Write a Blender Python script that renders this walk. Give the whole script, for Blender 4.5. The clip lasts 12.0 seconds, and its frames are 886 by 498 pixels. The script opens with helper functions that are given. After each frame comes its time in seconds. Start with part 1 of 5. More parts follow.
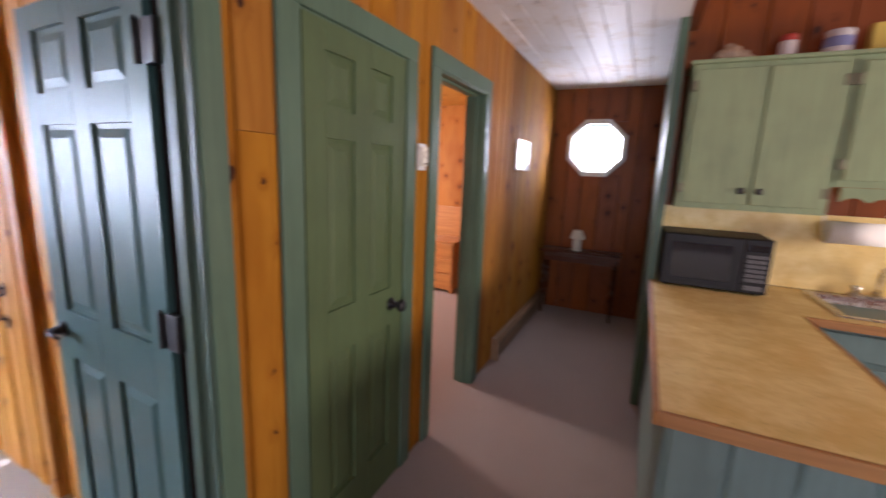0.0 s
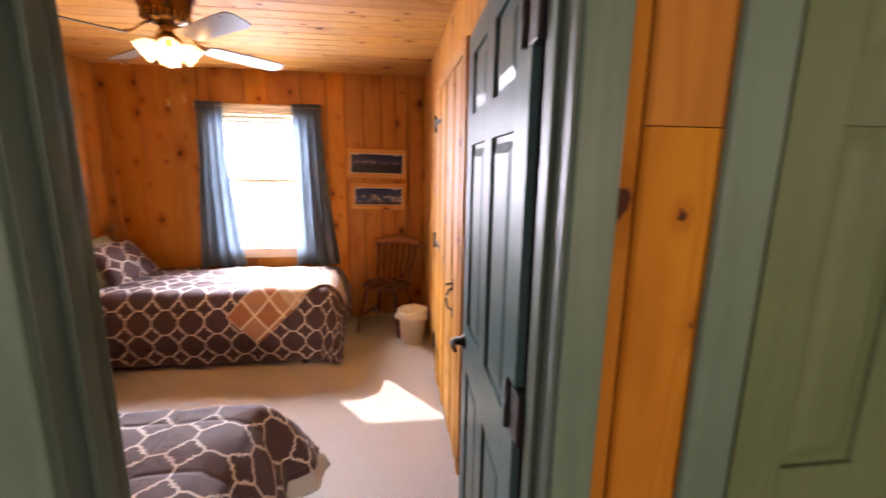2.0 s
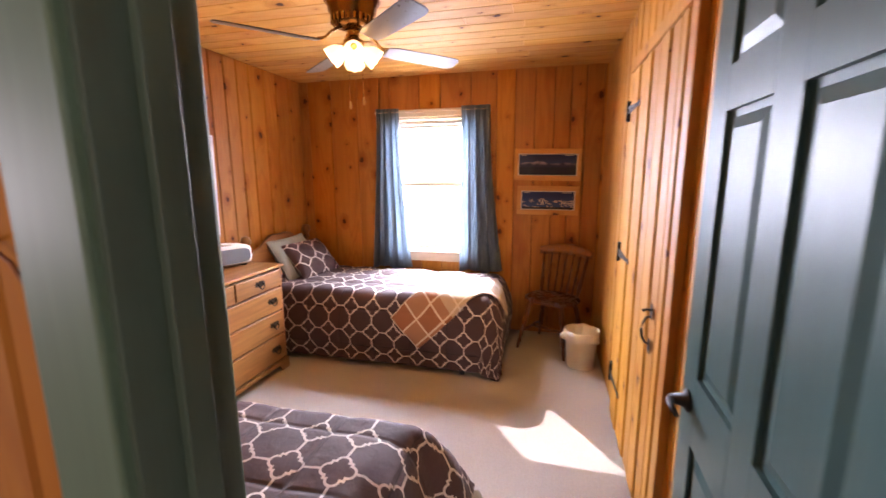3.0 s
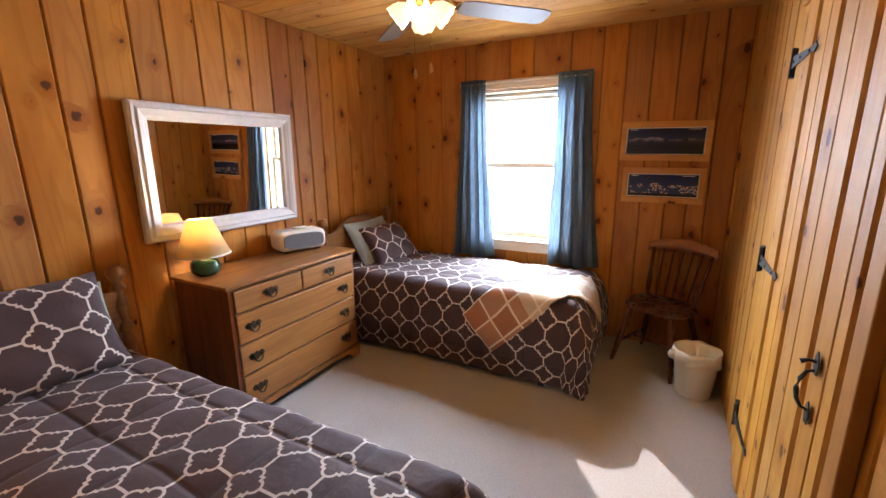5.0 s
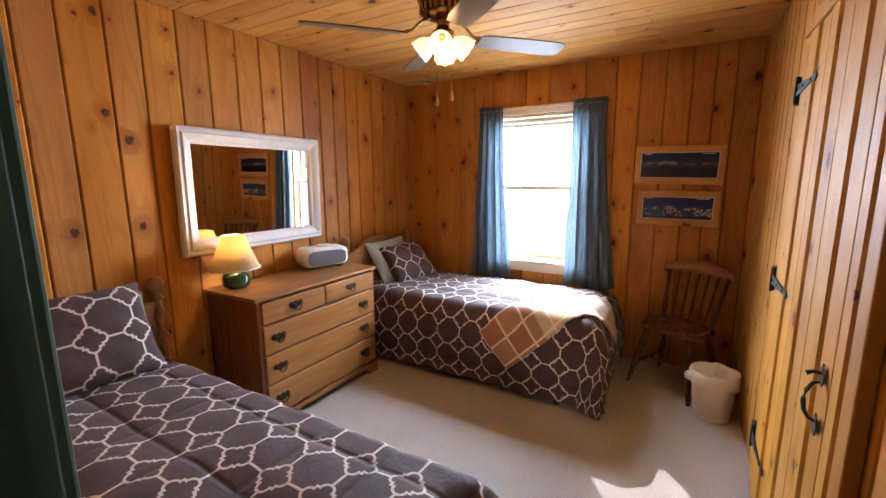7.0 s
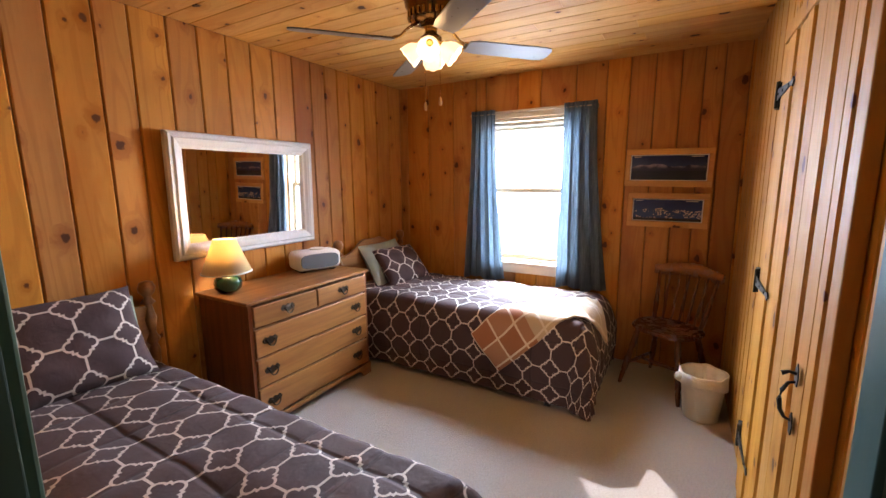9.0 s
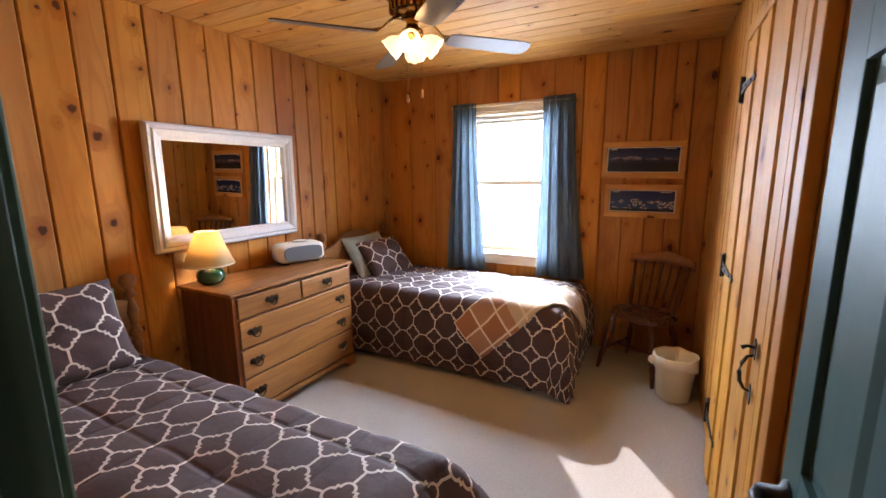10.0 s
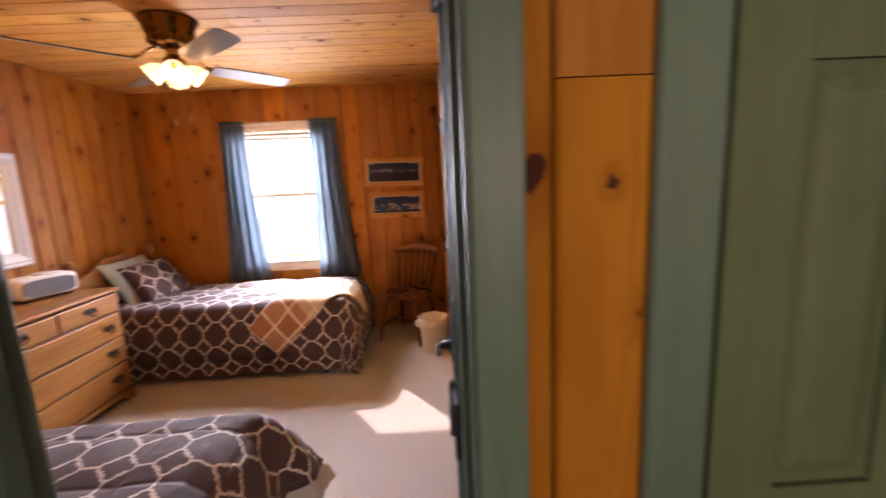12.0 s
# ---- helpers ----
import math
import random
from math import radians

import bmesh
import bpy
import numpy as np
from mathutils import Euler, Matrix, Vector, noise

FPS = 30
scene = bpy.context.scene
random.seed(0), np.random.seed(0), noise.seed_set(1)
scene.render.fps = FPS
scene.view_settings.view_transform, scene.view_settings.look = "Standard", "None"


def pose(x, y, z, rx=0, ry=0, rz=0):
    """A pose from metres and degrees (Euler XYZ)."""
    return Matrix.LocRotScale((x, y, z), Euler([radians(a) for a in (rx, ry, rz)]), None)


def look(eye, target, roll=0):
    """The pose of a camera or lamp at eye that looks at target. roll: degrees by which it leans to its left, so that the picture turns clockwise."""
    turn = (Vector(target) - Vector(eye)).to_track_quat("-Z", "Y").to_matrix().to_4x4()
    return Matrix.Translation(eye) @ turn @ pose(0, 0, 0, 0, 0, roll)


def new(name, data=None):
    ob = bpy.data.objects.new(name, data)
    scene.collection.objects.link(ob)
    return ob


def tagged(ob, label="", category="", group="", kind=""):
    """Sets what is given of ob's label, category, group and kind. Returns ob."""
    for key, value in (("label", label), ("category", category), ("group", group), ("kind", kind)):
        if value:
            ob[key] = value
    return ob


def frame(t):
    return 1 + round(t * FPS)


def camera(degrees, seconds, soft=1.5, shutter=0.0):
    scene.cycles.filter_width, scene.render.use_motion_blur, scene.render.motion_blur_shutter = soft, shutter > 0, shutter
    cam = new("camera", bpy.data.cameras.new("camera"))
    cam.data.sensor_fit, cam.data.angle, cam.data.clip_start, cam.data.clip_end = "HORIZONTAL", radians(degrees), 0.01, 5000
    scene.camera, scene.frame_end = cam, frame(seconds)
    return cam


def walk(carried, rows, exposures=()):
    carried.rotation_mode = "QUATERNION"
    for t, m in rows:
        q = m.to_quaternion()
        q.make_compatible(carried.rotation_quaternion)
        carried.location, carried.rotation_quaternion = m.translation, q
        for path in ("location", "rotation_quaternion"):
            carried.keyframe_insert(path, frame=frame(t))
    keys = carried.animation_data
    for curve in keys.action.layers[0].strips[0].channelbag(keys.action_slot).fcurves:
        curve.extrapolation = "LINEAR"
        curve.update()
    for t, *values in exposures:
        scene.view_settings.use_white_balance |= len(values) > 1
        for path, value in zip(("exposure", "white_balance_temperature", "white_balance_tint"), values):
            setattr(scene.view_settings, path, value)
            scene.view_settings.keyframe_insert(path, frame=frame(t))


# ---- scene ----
cam = camera(93.9, 12.0, shutter=0.5)
PATH = [
    (0, (-1.879, 1.775, 1.57), (-2.723, 3.55, 1.201), 2.3),
    (0.5, (-1.994, 1.86, 1.574), (-3.286, 3.339, 1.193), 2.0),
    (1, (-2.085, 1.969, 1.569), (-3.71, 3.072, 1.19), 1.4),
    (1.5, (-2.196, 2.118, 1.594), (-4.03, 2.816, 1.21), 1.0),
    (2, (-2.284, 2.188, 1.591), (-4.229, 2.451, 1.206), 0.8),
    (2.5, (-2.403, 2.151, 1.574), (-4.36, 2.003, 1.187), 0.4),
    (3, (-2.61, 2.092, 1.532), (-4.52, 1.615, 1.181), -0.3),
    (4.8, (-2.994, 2.1, 1.549), (-4.729, 1.21, 1.105), -0.6),
    (5, (-3.019, 2.115, 1.54), (-4.74, 1.2, 1.096), -0.6),
    (5.5, (-3.028, 2.13, 1.54), (-4.731, 1.175, 1.11), -0.5),
    (6, (-2.994, 2.149, 1.542), (-4.693, 1.173, 1.141), -0.5),
    (6.5, (-2.959, 2.16, 1.529), (-4.659, 1.172, 1.163), -0.4),
    (7, (-2.922, 2.157, 1.526), (-4.625, 1.162, 1.193), -0.3),
    (9, (-2.931, 2.209, 1.534), (-4.639, 1.22, 1.211), -0.5),
    (9.5, (-2.918, 2.22, 1.525), (-4.636, 1.256, 1.18), -0.6),
    (10, (-2.881, 2.233, 1.518), (-4.626, 1.32, 1.167), -0.6),
    (10.5, (-2.779, 2.237, 1.516), (-4.568, 1.409, 1.179), -0.6),
    (11, (-2.599, 2.238, 1.535), (-4.468, 1.605, 1.209), -1.0),
    (11.5, (-2.423, 2.29, 1.543), (-4.368, 1.958, 1.218), -1.8),
    (12, (-2.333, 2.411, 1.535), (-4.304, 2.474, 1.199), -2.7),
]
EXPOSURES = [(0.0, 0.65, 6400, 28), (0.8, 0.67, 7000, 33), (1.5, 0.72, 7600, 37), (2.5, 0.72, 7400, 36), (3.0, 0.65, 7100, 36), (5.0, 0.1, 6500, 21), (10.0, 0.1, 6500, 21), (11.0, 0.15, 6700, 27), (12.0, 0.33, 7500, 38)]
walk(cam, [(t, look(eye, target, roll)) for t, eye, target, roll in PATH], EXPOSURES)

# ---- plan: metres, hall wall runs along y, bedroom lies to -x ----
XH, XR = -2.905, -3.03          # hall wall: hall face, bedroom face
XW, YS, YC, ZC = -6.637, -0.43, 2.585, 2.475   # window wall, dresser wall, closet wall, bedroom ceiling
DOOR_L, DOOR_R, DOOR_H = 1.692, 2.47, 2.05   # bedroom doorway
YE, XP, ZH = 6.80, -1.80, 2.53              # hall end wall, hall's right partition, hall ceiling
YK = 5.10                                   # kitchen back wall
LIV_X, LIV_Y = 2.2, -3.2                    # living room ends


# ---- light ----
world = bpy.data.worlds.new("world")
scene.world = world
world.use_nodes = True
sky = world.node_tree.nodes.new("ShaderNodeTexSky")
sky.sky_type, sky.sun_disc = "NISHITA", False
SUN_AZ, SUN_EL = math.atan2(-1.0, -0.68), radians(38.8)
sky.sun_elevation, sky.sun_rotation = SUN_EL, SUN_AZ
world.node_tree.links.new(sky.outputs[0], world.node_tree.nodes["Background"].inputs[0])
world.node_tree.nodes["Background"].inputs[1].default_value = 0.15


def lamp(name, kind, m, energy, color, **more):
    data = bpy.data.lights.new(name, kind)
    data.energy, data.color = energy, color
    if kind == "AREA":
        data.shape, data.size, data.size_y = "RECTANGLE", more["w"], more["h"]
    elif kind == "SUN":
        data.angle = more["angle"]
    else:
        data.shadow_soft_size = more["r"]
    ob = new(name, data)
    ob.matrix_world = m
    return ob


to_sun = Vector((-1.0, -0.68, 1.209 * math.tan(SUN_EL))).normalized()
lamp("sun", "SUN", look(to_sun * 30, (0, 0, 0)), 6.6, (1.0, 0.99, 0.97), angle=radians(0.5))
lamp("bedroom_window_light", "AREA", look((XW - 0.62, 0.83, 1.90), (XW + 0.38, 1.10, 1.26)), 1150, (0.66, 0.84, 1.0), w=2.3, h=1.75)
lamp("octagon_window_light", "AREA", look((-2.42, YE + 0.12, 1.88), (-2.42, YE - 1, 1.7)), 14, (0.85, 0.92, 1.0), w=0.5, h=0.5)
# living room window is unseen, assumed from the bright hall ceiling
lamp("living_window_light", "AREA", look((-0.6, LIV_Y - 0.08, 1.45), (-1.0, LIV_Y + 2, 1.5)), 88, (0.84, 0.91, 1.0), w=2.3, h=1.3)
# unseen source added at the right to brighten the kitchen
lamp("kitchen_fill_light", "AREA", look((LIV_X + 0.08, 3.6, 1.6), (LIV_X - 2, 3.6, 1.3)), 88, (1.0, 0.93, 0.82), w=1.1, h=0.9)


# ---- materials ----
class Nodes:
    """A node material with a Principled shader, and short calls to build its tree."""

    def __init__(self, name, rough=0.6, metal=0.0, **more):
        self.mat = bpy.data.materials.new(name)
        self.mat.use_nodes = True
        self.tree = self.mat.node_tree
        self.p = self.tree.nodes["Principled BSDF"]
        self.p.inputs["Roughness"].default_value = rough
        self.p.inputs["Metallic"].default_value = metal
        for key, value in more.items():
            self.p.inputs[key.replace("_", " ")].default_value = value

    def node(self, kind, ins=(), **props):
        n = self.tree.nodes.new("ShaderNode" + kind)
        for k, v in props.items():
            setattr(n, k, v)
        for k, v in dict(ins).items():
            if isinstance(v, bpy.types.NodeSocket):
                self.tree.links.new(v, n.inputs[k])
            else:
                n.inputs[k].default_value = v
        return n

    def math(self, op, a, b=0.0, c=0.0):
        return self.node("Math", {0: a, 1: b, 2: c}, operation=op).outputs[0]

    def vec(self, op, a, b=(0, 0, 0)):
        return self.node("VectorMath", {0: a, 1: b}, operation=op).outputs[0]

    def where(self, kind="Object"):
        return self.node("TexCoord").outputs[kind]

    def noise(self, v, scale, detail=3.0, rough=0.55, distortion=0.0):
        return self.node("TexNoise", {"Vector": v, "Scale": scale, "Detail": detail, "Roughness": rough, "Distortion": distortion}).outputs[0]

    def mix(self, f, a, b, blend="MIX"):
        n = self.node("Mix", data_type="RGBA", blend_type=blend)
        for k, v in ((0, f), (6, a), (7, b)):
            if isinstance(v, bpy.types.NodeSocket):
                self.tree.links.new(v, n.inputs[k])
            else:
                n.inputs[k].default_value = v if k == 0 else (*v, 1.0)
        return n.outputs[2]

    def step(self, f, lo, hi, a=0.0, b=1.0):
        return self.node("MapRange", {0: f, 1: lo, 2: hi, 3: a, 4: b}, interpolation_type="SMOOTHSTEP").outputs[0]

    def set(self, key, socket):
        self.tree.links.new(socket, self.p.inputs[key])

    def bump(self, height, strength=0.3, distance=0.002):
        self.set("Normal", self.node("Bump", {"Strength": strength, "Distance": distance, "Height": height}).outputs[0])


def pine(name, light, dark, knot, along="z", island=False, rough=0.5, knots=1.0, tint=0.18, worn=None):
    """Knotty pine boards: streaked grain along one axis, knots with a halo, each board a little different."""
    n = Nodes(name, rough, Specular_IOR_Level=0.18)
    p = n.where()
    rnd = n.node("NewGeometry").outputs["Random Per Island"] if island else n.node("ObjectInfo").outputs["Random"]
    shift = n.node("CombineXYZ", {0: n.math("MULTIPLY", rnd, 17.0), 1: n.math("MULTIPLY", rnd, 31.0), 2: n.math("MULTIPLY", rnd, 53.0)}).outputs[0]
    q = n.vec("ADD", p, shift)
    s = {"x": (0.09, 1, 1), "y": (1, 0.09, 1), "z": (1, 1, 0.09)}[along]
    stretched = n.vec("MULTIPLY", q, s)
    # knots, first, because the grain flows round them
    c3 = n.node("SeparateXYZ", {0: q}).outputs
    flat = {"x": (n.math("ADD", c3[1], c3[2]), c3[0]), "y": (n.math("ADD", c3[0], c3[2]), c3[1]), "z": (n.math("ADD", c3[0], c3[1]), c3[2])}[along]
    flat = n.node("CombineXYZ", {0: flat[0], 1: n.math("MULTIPLY", flat[1], 0.72)}).outputs[0]
    vor = n.node("TexVoronoi", {"Vector": flat, "Scale": 5.2, "Randomness": 1.0}, feature="F1", voronoi_dimensions="2D")
    cell = n.node("SeparateColor", {0: vor.outputs["Color"]}).outputs
    size = n.math("MULTIPLY", n.math("MULTIPLY_ADD", n.math("POWER", cell[0], 2.0), 0.85, 0.24), n.math("GREATER_THAN", cell[1], 1.0 - 0.62 * knots))
    wob = n.math("MULTIPLY", n.math("SUBTRACT", n.noise(q, 38.0, 3), 0.5), 0.17)
    d = n.math("ADD", vor.outputs["Distance"], wob)
    heart = n.math("MULTIPLY", n.math("GREATER_THAN", size, 0.05), n.step(n.math("SUBTRACT", n.math("MULTIPLY", size, 0.10), d), -0.022, 0.022))
    halo = n.math("MULTIPLY", n.math("GREATER_THAN", size, 0.05), n.step(n.math("SUBTRACT", n.math("MULTIPLY", size, 0.3), d), -0.16, 0.2, 0.0, 0.8))
    swirl = n.math("MULTIPLY", halo, 0.2)
    rings = n.math("SINE", n.math("MULTIPLY", n.math("ADD", n.noise(stretched, 5.5, 2, 0.5, 0.4), swirl), 62.0))
    fine = n.noise(stretched, 75.0, 4, 0.6)
    broad = n.noise(stretched, 3.2, 2)
    base = n.mix(n.step(broad, 0.3, 0.75), light, [a * 0.45 + b * 0.55 for a, b in zip(light, dark)])
    base = n.mix(n.math("MULTIPLY", n.step(rings, 0.1, 1.0), 0.28), base, dark)
    base = n.mix(n.step(fine, 0.52, 0.85, 0.0, 0.35), base, dark)
    ruddy = n.step(n.noise(n.vec("MULTIPLY", q, [0.35 + 0.65 * v for v in s]), 2.6, 4, 0.6), 0.5, 0.72, 0.0, 0.5)
    base = n.mix(ruddy, base, [dark[0] * 0.92, dark[1] * 0.8, dark[2] * 0.75])
    base = n.mix(halo, base, dark)
    base = n.mix(heart, base, knot)
    vary = n.node("HueSaturation", {"Hue": n.math("MULTIPLY_ADD", rnd, 0.004, 0.5), "Saturation": n.math("MULTIPLY_ADD", rnd, 0.06, 1.0), "Value": n.math("MULTIPLY_ADD", rnd, tint, 1.0 - tint * 0.5), "Color": base}).outputs[0]
    if worn:
        patch = n.noise(p, 3.0, 5, 0.65)
        streak = n.noise(stretched, 9.0, 4, 0.7)
        vary = n.mix(n.step(n.math("ADD", patch, n.math("MULTIPLY", streak, 0.5)), 0.72, 0.95), worn, vary)
    n.set("Base Color", vary)
    n.set("Roughness", n.math("MULTIPLY_ADD", fine, 0.25, rough - 0.1))
    n.bump(n.math("ADD", fine, n.math("MULTIPLY", rings, 0.2)), 0.25, 0.0012)
    return n.mat


def wood(name, light, dark, along="x", rough=0.35, scale=1.0):
    n = Nodes(name, rough)
    p = n.where()
    s = {"x": (0.07, 1, 1), "y": (1, 0.07, 1), "z": (1, 1, 0.07)}[along]
    q = n.vec("MULTIPLY", p, s)
    a = n.noise(q, 22.0 * scale, 4, 0.6, 0.6)
    b = n.noise(q, 120.0 * scale, 3, 0.6)
    c = n.mix(n.step(a, 0.32, 0.72), light, dark)
    c = n.mix(n.step(b, 0.5, 0.8, 0.0, 0.4), c, dark)
    n.set("Base Color", c)
    n.set("Roughness", n.math("MULTIPLY_ADD", a, 0.2, rough - 0.08))
    n.bump(b, 0.15, 0.0008)
    return n.mat


def paint(name, color, rough=0.4, mottled=0.12, brush="z", chip=None, gloss=0.3):
    """Brushed paint: faint strokes, slight change of tone, some worn spots."""
    n = Nodes(name, rough, Specular_IOR_Level=gloss)
    p = n.where()
    s = {"x": (0.06, 1, 1), "y": (1, 0.06, 1), "z": (1, 1, 0.06)}[brush]
    strokes = n.noise(n.vec("MULTIPLY", p, s), 55.0, 3)
    spots = n.noise(p, 2.6, 4, 0.6)
    lo, hi = [c * (1 - mottled) for c in color], [min(1.0, c * (1 + mottled)) for c in color]
    c = n.mix(n.step(n.math("MULTIPLY_ADD", strokes, 0.4, n.math("MULTIPLY", spots, 0.6)), 0.35, 0.65), lo, hi)
    if chip:
        c = n.mix(n.step(n.noise(p, 38.0, 5, 0.7), 0.69, 0.74), c, chip)
    n.set("Base Color", c)
    n.set("Roughness", n.math("MULTIPLY_ADD", spots, 0.22, rough - 0.1))
    n.bump(strokes, 0.2, 0.0008)
    return n.mat


def plain(name, color, rough=0.5, metal=0.0, grain=0.08, scale=30.0, bumpy=0.1, **more):
    n = Nodes(name, rough, metal, **more)
    f = n.noise(n.where(), scale, 4, 0.6)
    n.set("Base Color", n.mix(f, [c * (1 - grain) for c in color], [min(1.0, c * (1 + grain)) for c in color]))
    n.set("Roughness", n.math("MULTIPLY_ADD", f, 0.16, max(0.02, rough - 0.08)))
    if bumpy:
        n.bump(f, bumpy, 0.001)
    return n.mat


def carpet(name, a, b, dirt):
    n = Nodes(name, 0.95, Sheen_Weight=0.25)
    p = n.where()
    tuft = n.noise(p, 420.0, 3, 0.7)
    clump = n.noise(p, 90.0, 3, 0.6)
    worn = n.noise(p, 2.2, 4, 0.6)
    c = n.mix(n.step(n.math("MULTIPLY_ADD", tuft, 0.5, n.math("MULTIPLY", clump, 0.5)), 0.3, 0.7), a, b)
    c = n.mix(n.step(worn, 0.45, 0.75, 0.0, 0.3), c, dirt)
    n.set("Base Color", c)
    n.bump(n.math("ADD", tuft, n.math("MULTIPLY", clump, 0.8)), 0.9, 0.006)
    return n.mat


def trellis(name, ground, line, period=0.2, lw=0.035, seams=True):
    """Printed lattice of quatrefoils joined by bars, on the cloth's own coordinates in metres."""
    n = Nodes(name, 0.85, Sheen_Weight=0.06)
    uv = n.node("SeparateXYZ", {0: n.node("UVMap").outputs[0]}).outputs
    wob = n.noise(n.where(), 40.0, 2)
    ax = []
    for i in (0, 1):
        v = n.math("DIVIDE", uv[i], period)
        v = n.math("ABSOLUTE", n.math("SUBTRACT", n.math("FRACT", v), 0.5))
        ax.append(v)
    u, v = ax

    def dist(cx, cy):
        a, b = n.math("SUBTRACT", u, cx), n.math("SUBTRACT", v, cy)
        return n.math("SQRT", n.math("ADD", n.math("MULTIPLY", a, a), n.math("MULTIPLY", b, b)))

    lobes = n.math("SUBTRACT", n.math("MINIMUM", dist(0.195, 0.0), dist(0.0, 0.195)), 0.125)
    box = n.math("SUBTRACT", n.math("MAXIMUM", u, v), 0.19)
    d = n.math("MINIMUM", lobes, box)
    ring = n.math("LESS_THAN", n.math("ABSOLUTE", d), lw)
    bars = n.math("MULTIPLY", n.math("LESS_THAN", n.math("MINIMUM", u, v), lw), n.math("GREATER_THAN", d, 0.0))
    mask = n.math("MAXIMUM", ring, bars)
    weave = n.noise(n.where(), 600.0, 2)
    soft = n.noise(n.where(), 6.0, 3)
    g = n.mix(soft, [c * 0.8 for c in ground], [c * 1.2 for c in ground])
    cloth_c = n.mix(mask, g, line)
    quilt = mask
    if seams:
        su, sv = (n.math("ABSOLUTE", n.math("SUBTRACT", n.math("FRACT", n.math("DIVIDE", uv[i], 0.30)), 0.5)) for i in (0, 1))
        quilt = n.step(n.math("MINIMUM", su, sv), 0.0, 0.06)
        cloth_c = n.mix(n.step(n.math("MINIMUM", su, sv), 0.004, 0.012, 0.65, 0.0), cloth_c, (0.012, 0.008, 0.008))
    n.set("Base Color", cloth_c)
    n.bump(n.math("MULTIPLY_ADD", n.noise(n.where(), 13.0, 3, 0.6, 1.2), 1.1, n.math("MULTIPLY_ADD", weave, 0.2, n.math("MULTIPLY_ADD", quilt, 1.2 if seams else 0.0, n.math("MULTIPLY", wob, 0.3)))), 0.5, 0.008)
    return n.mat


def emitter(name, color, strength):
    n = Nodes(name, 0.5)
    n.p.inputs["Base Color"].default_value = (*color, 1)
    n.p.inputs["Emission Color"].default_value = (*color, 1)
    n.p.inputs["Emission Strength"].default_value = strength
    return n.mat


M_PINE = pine("honey_pine", (0.52, 0.226, 0.058), (0.29, 0.086, 0.018), (0.082, 0.023, 0.008), tint=0.26)
M_CEIL = pine("ceiling_pine", (0.58, 0.30, 0.09), (0.38, 0.155, 0.038), (0.07, 0.025, 0.01), along="y", island=True, tint=0.16, rough=0.75, knots=0.7)
M_CLOSET = pine("pale_pine", (0.55, 0.27, 0.062), (0.37, 0.14, 0.024), (0.12, 0.035, 0.012), tint=0.25)
M_HALL = pine("hall_pine", (0.40, 0.170, 0.028), (0.25, 0.085, 0.013), (0.05, 0.016, 0.008), rough=0.78)
M_RED = pine("red_pine", (0.27, 0.080, 0.028), (0.15, 0.038, 0.014), (0.03, 0.01, 0.006), rough=0.3)
M_WHITEWASH = pine("whitewashed_planks", (0.72, 0.68, 0.62), (0.58, 0.51, 0.44), (0.12, 0.07, 0.05), along="y", island=True, tint=0.10, worn=(0.8, 0.8, 0.8))
M_GROOVE = plain("board_gap", (0.10, 0.04, 0.015), 0.8)
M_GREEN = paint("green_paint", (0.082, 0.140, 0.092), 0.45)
# bedroom jamb only: a darker green than the casings
M_JAMB = paint("dark_green_jamb", (0.050, 0.082, 0.060), 0.5)
M_DOOR = paint("green_door_paint", (0.046, 0.100, 0.096), 0.36, mottled=0.06, gloss=0.18)
M_OLIVE = paint("olive_cabinet_paint", (0.25, 0.315, 0.17), 0.5)
M_DOOR2 = paint("sage_door_paint", (0.074, 0.112, 0.046), 0.6)
M_CARPET = carpet("bedroom_carpet", (0.42, 0.385, 0.345), (0.59, 0.555, 0.51), (0.39, 0.35, 0.30))
M_CARPET2 = carpet("hall_carpet", (0.26, 0.195, 0.165), (0.38, 0.295, 0.26), (0.23, 0.165, 0.14))
M_BLACK = plain("black_iron", (0.012, 0.012, 0.013), 0.5, 0.2, scale=80)
M_WHITE = paint("white_paint", (0.66, 0.65, 0.63), 0.5, 0.06)
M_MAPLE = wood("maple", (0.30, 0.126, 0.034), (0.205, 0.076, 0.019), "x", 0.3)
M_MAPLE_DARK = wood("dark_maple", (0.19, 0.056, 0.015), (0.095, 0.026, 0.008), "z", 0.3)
M_WALNUT = wood("dark_walnut", (0.11, 0.035, 0.016), (0.05, 0.016, 0.008), "x", 0.25)
M_CLOTH = trellis("trellis_cloth", (0.058, 0.029, 0.029), (0.62, 0.53, 0.46), 0.188, 0.025)
M_PILLOW = trellis("trellis_pillow_cloth", (0.058, 0.029, 0.029), (0.62, 0.53, 0.46), 0.188, 0.025, seams=False)
M_SHEET = plain("grey_green_cotton", (0.30, 0.34, 0.30), 0.9)
M_MATTRESS = plain("mattress_ticking", (0.45, 0.43, 0.40), 0.9)
M_LINING = plain("grey_lining", (0.40, 0.38, 0.34), 0.9)
# near-black, with the shade under the beds put into the colour
M_UNDERBED = plain("underbed_shade", (0.02, 0.018, 0.018), 0.9)
M_MIRROR = Nodes("mirror_glass", 0.01, 1.0).mat
M_MIRROR.node_tree.nodes["Principled BSDF"].inputs["Base Color"].default_value = (0.9, 0.9, 0.9, 1)
M_GLASS = Nodes("window_glass", 0.0, 0.0, Transmission_Weight=1.0, IOR=1.45).mat
M_BRASS = plain("antique_brass", (0.36, 0.22, 0.07), 0.25, 1.0)
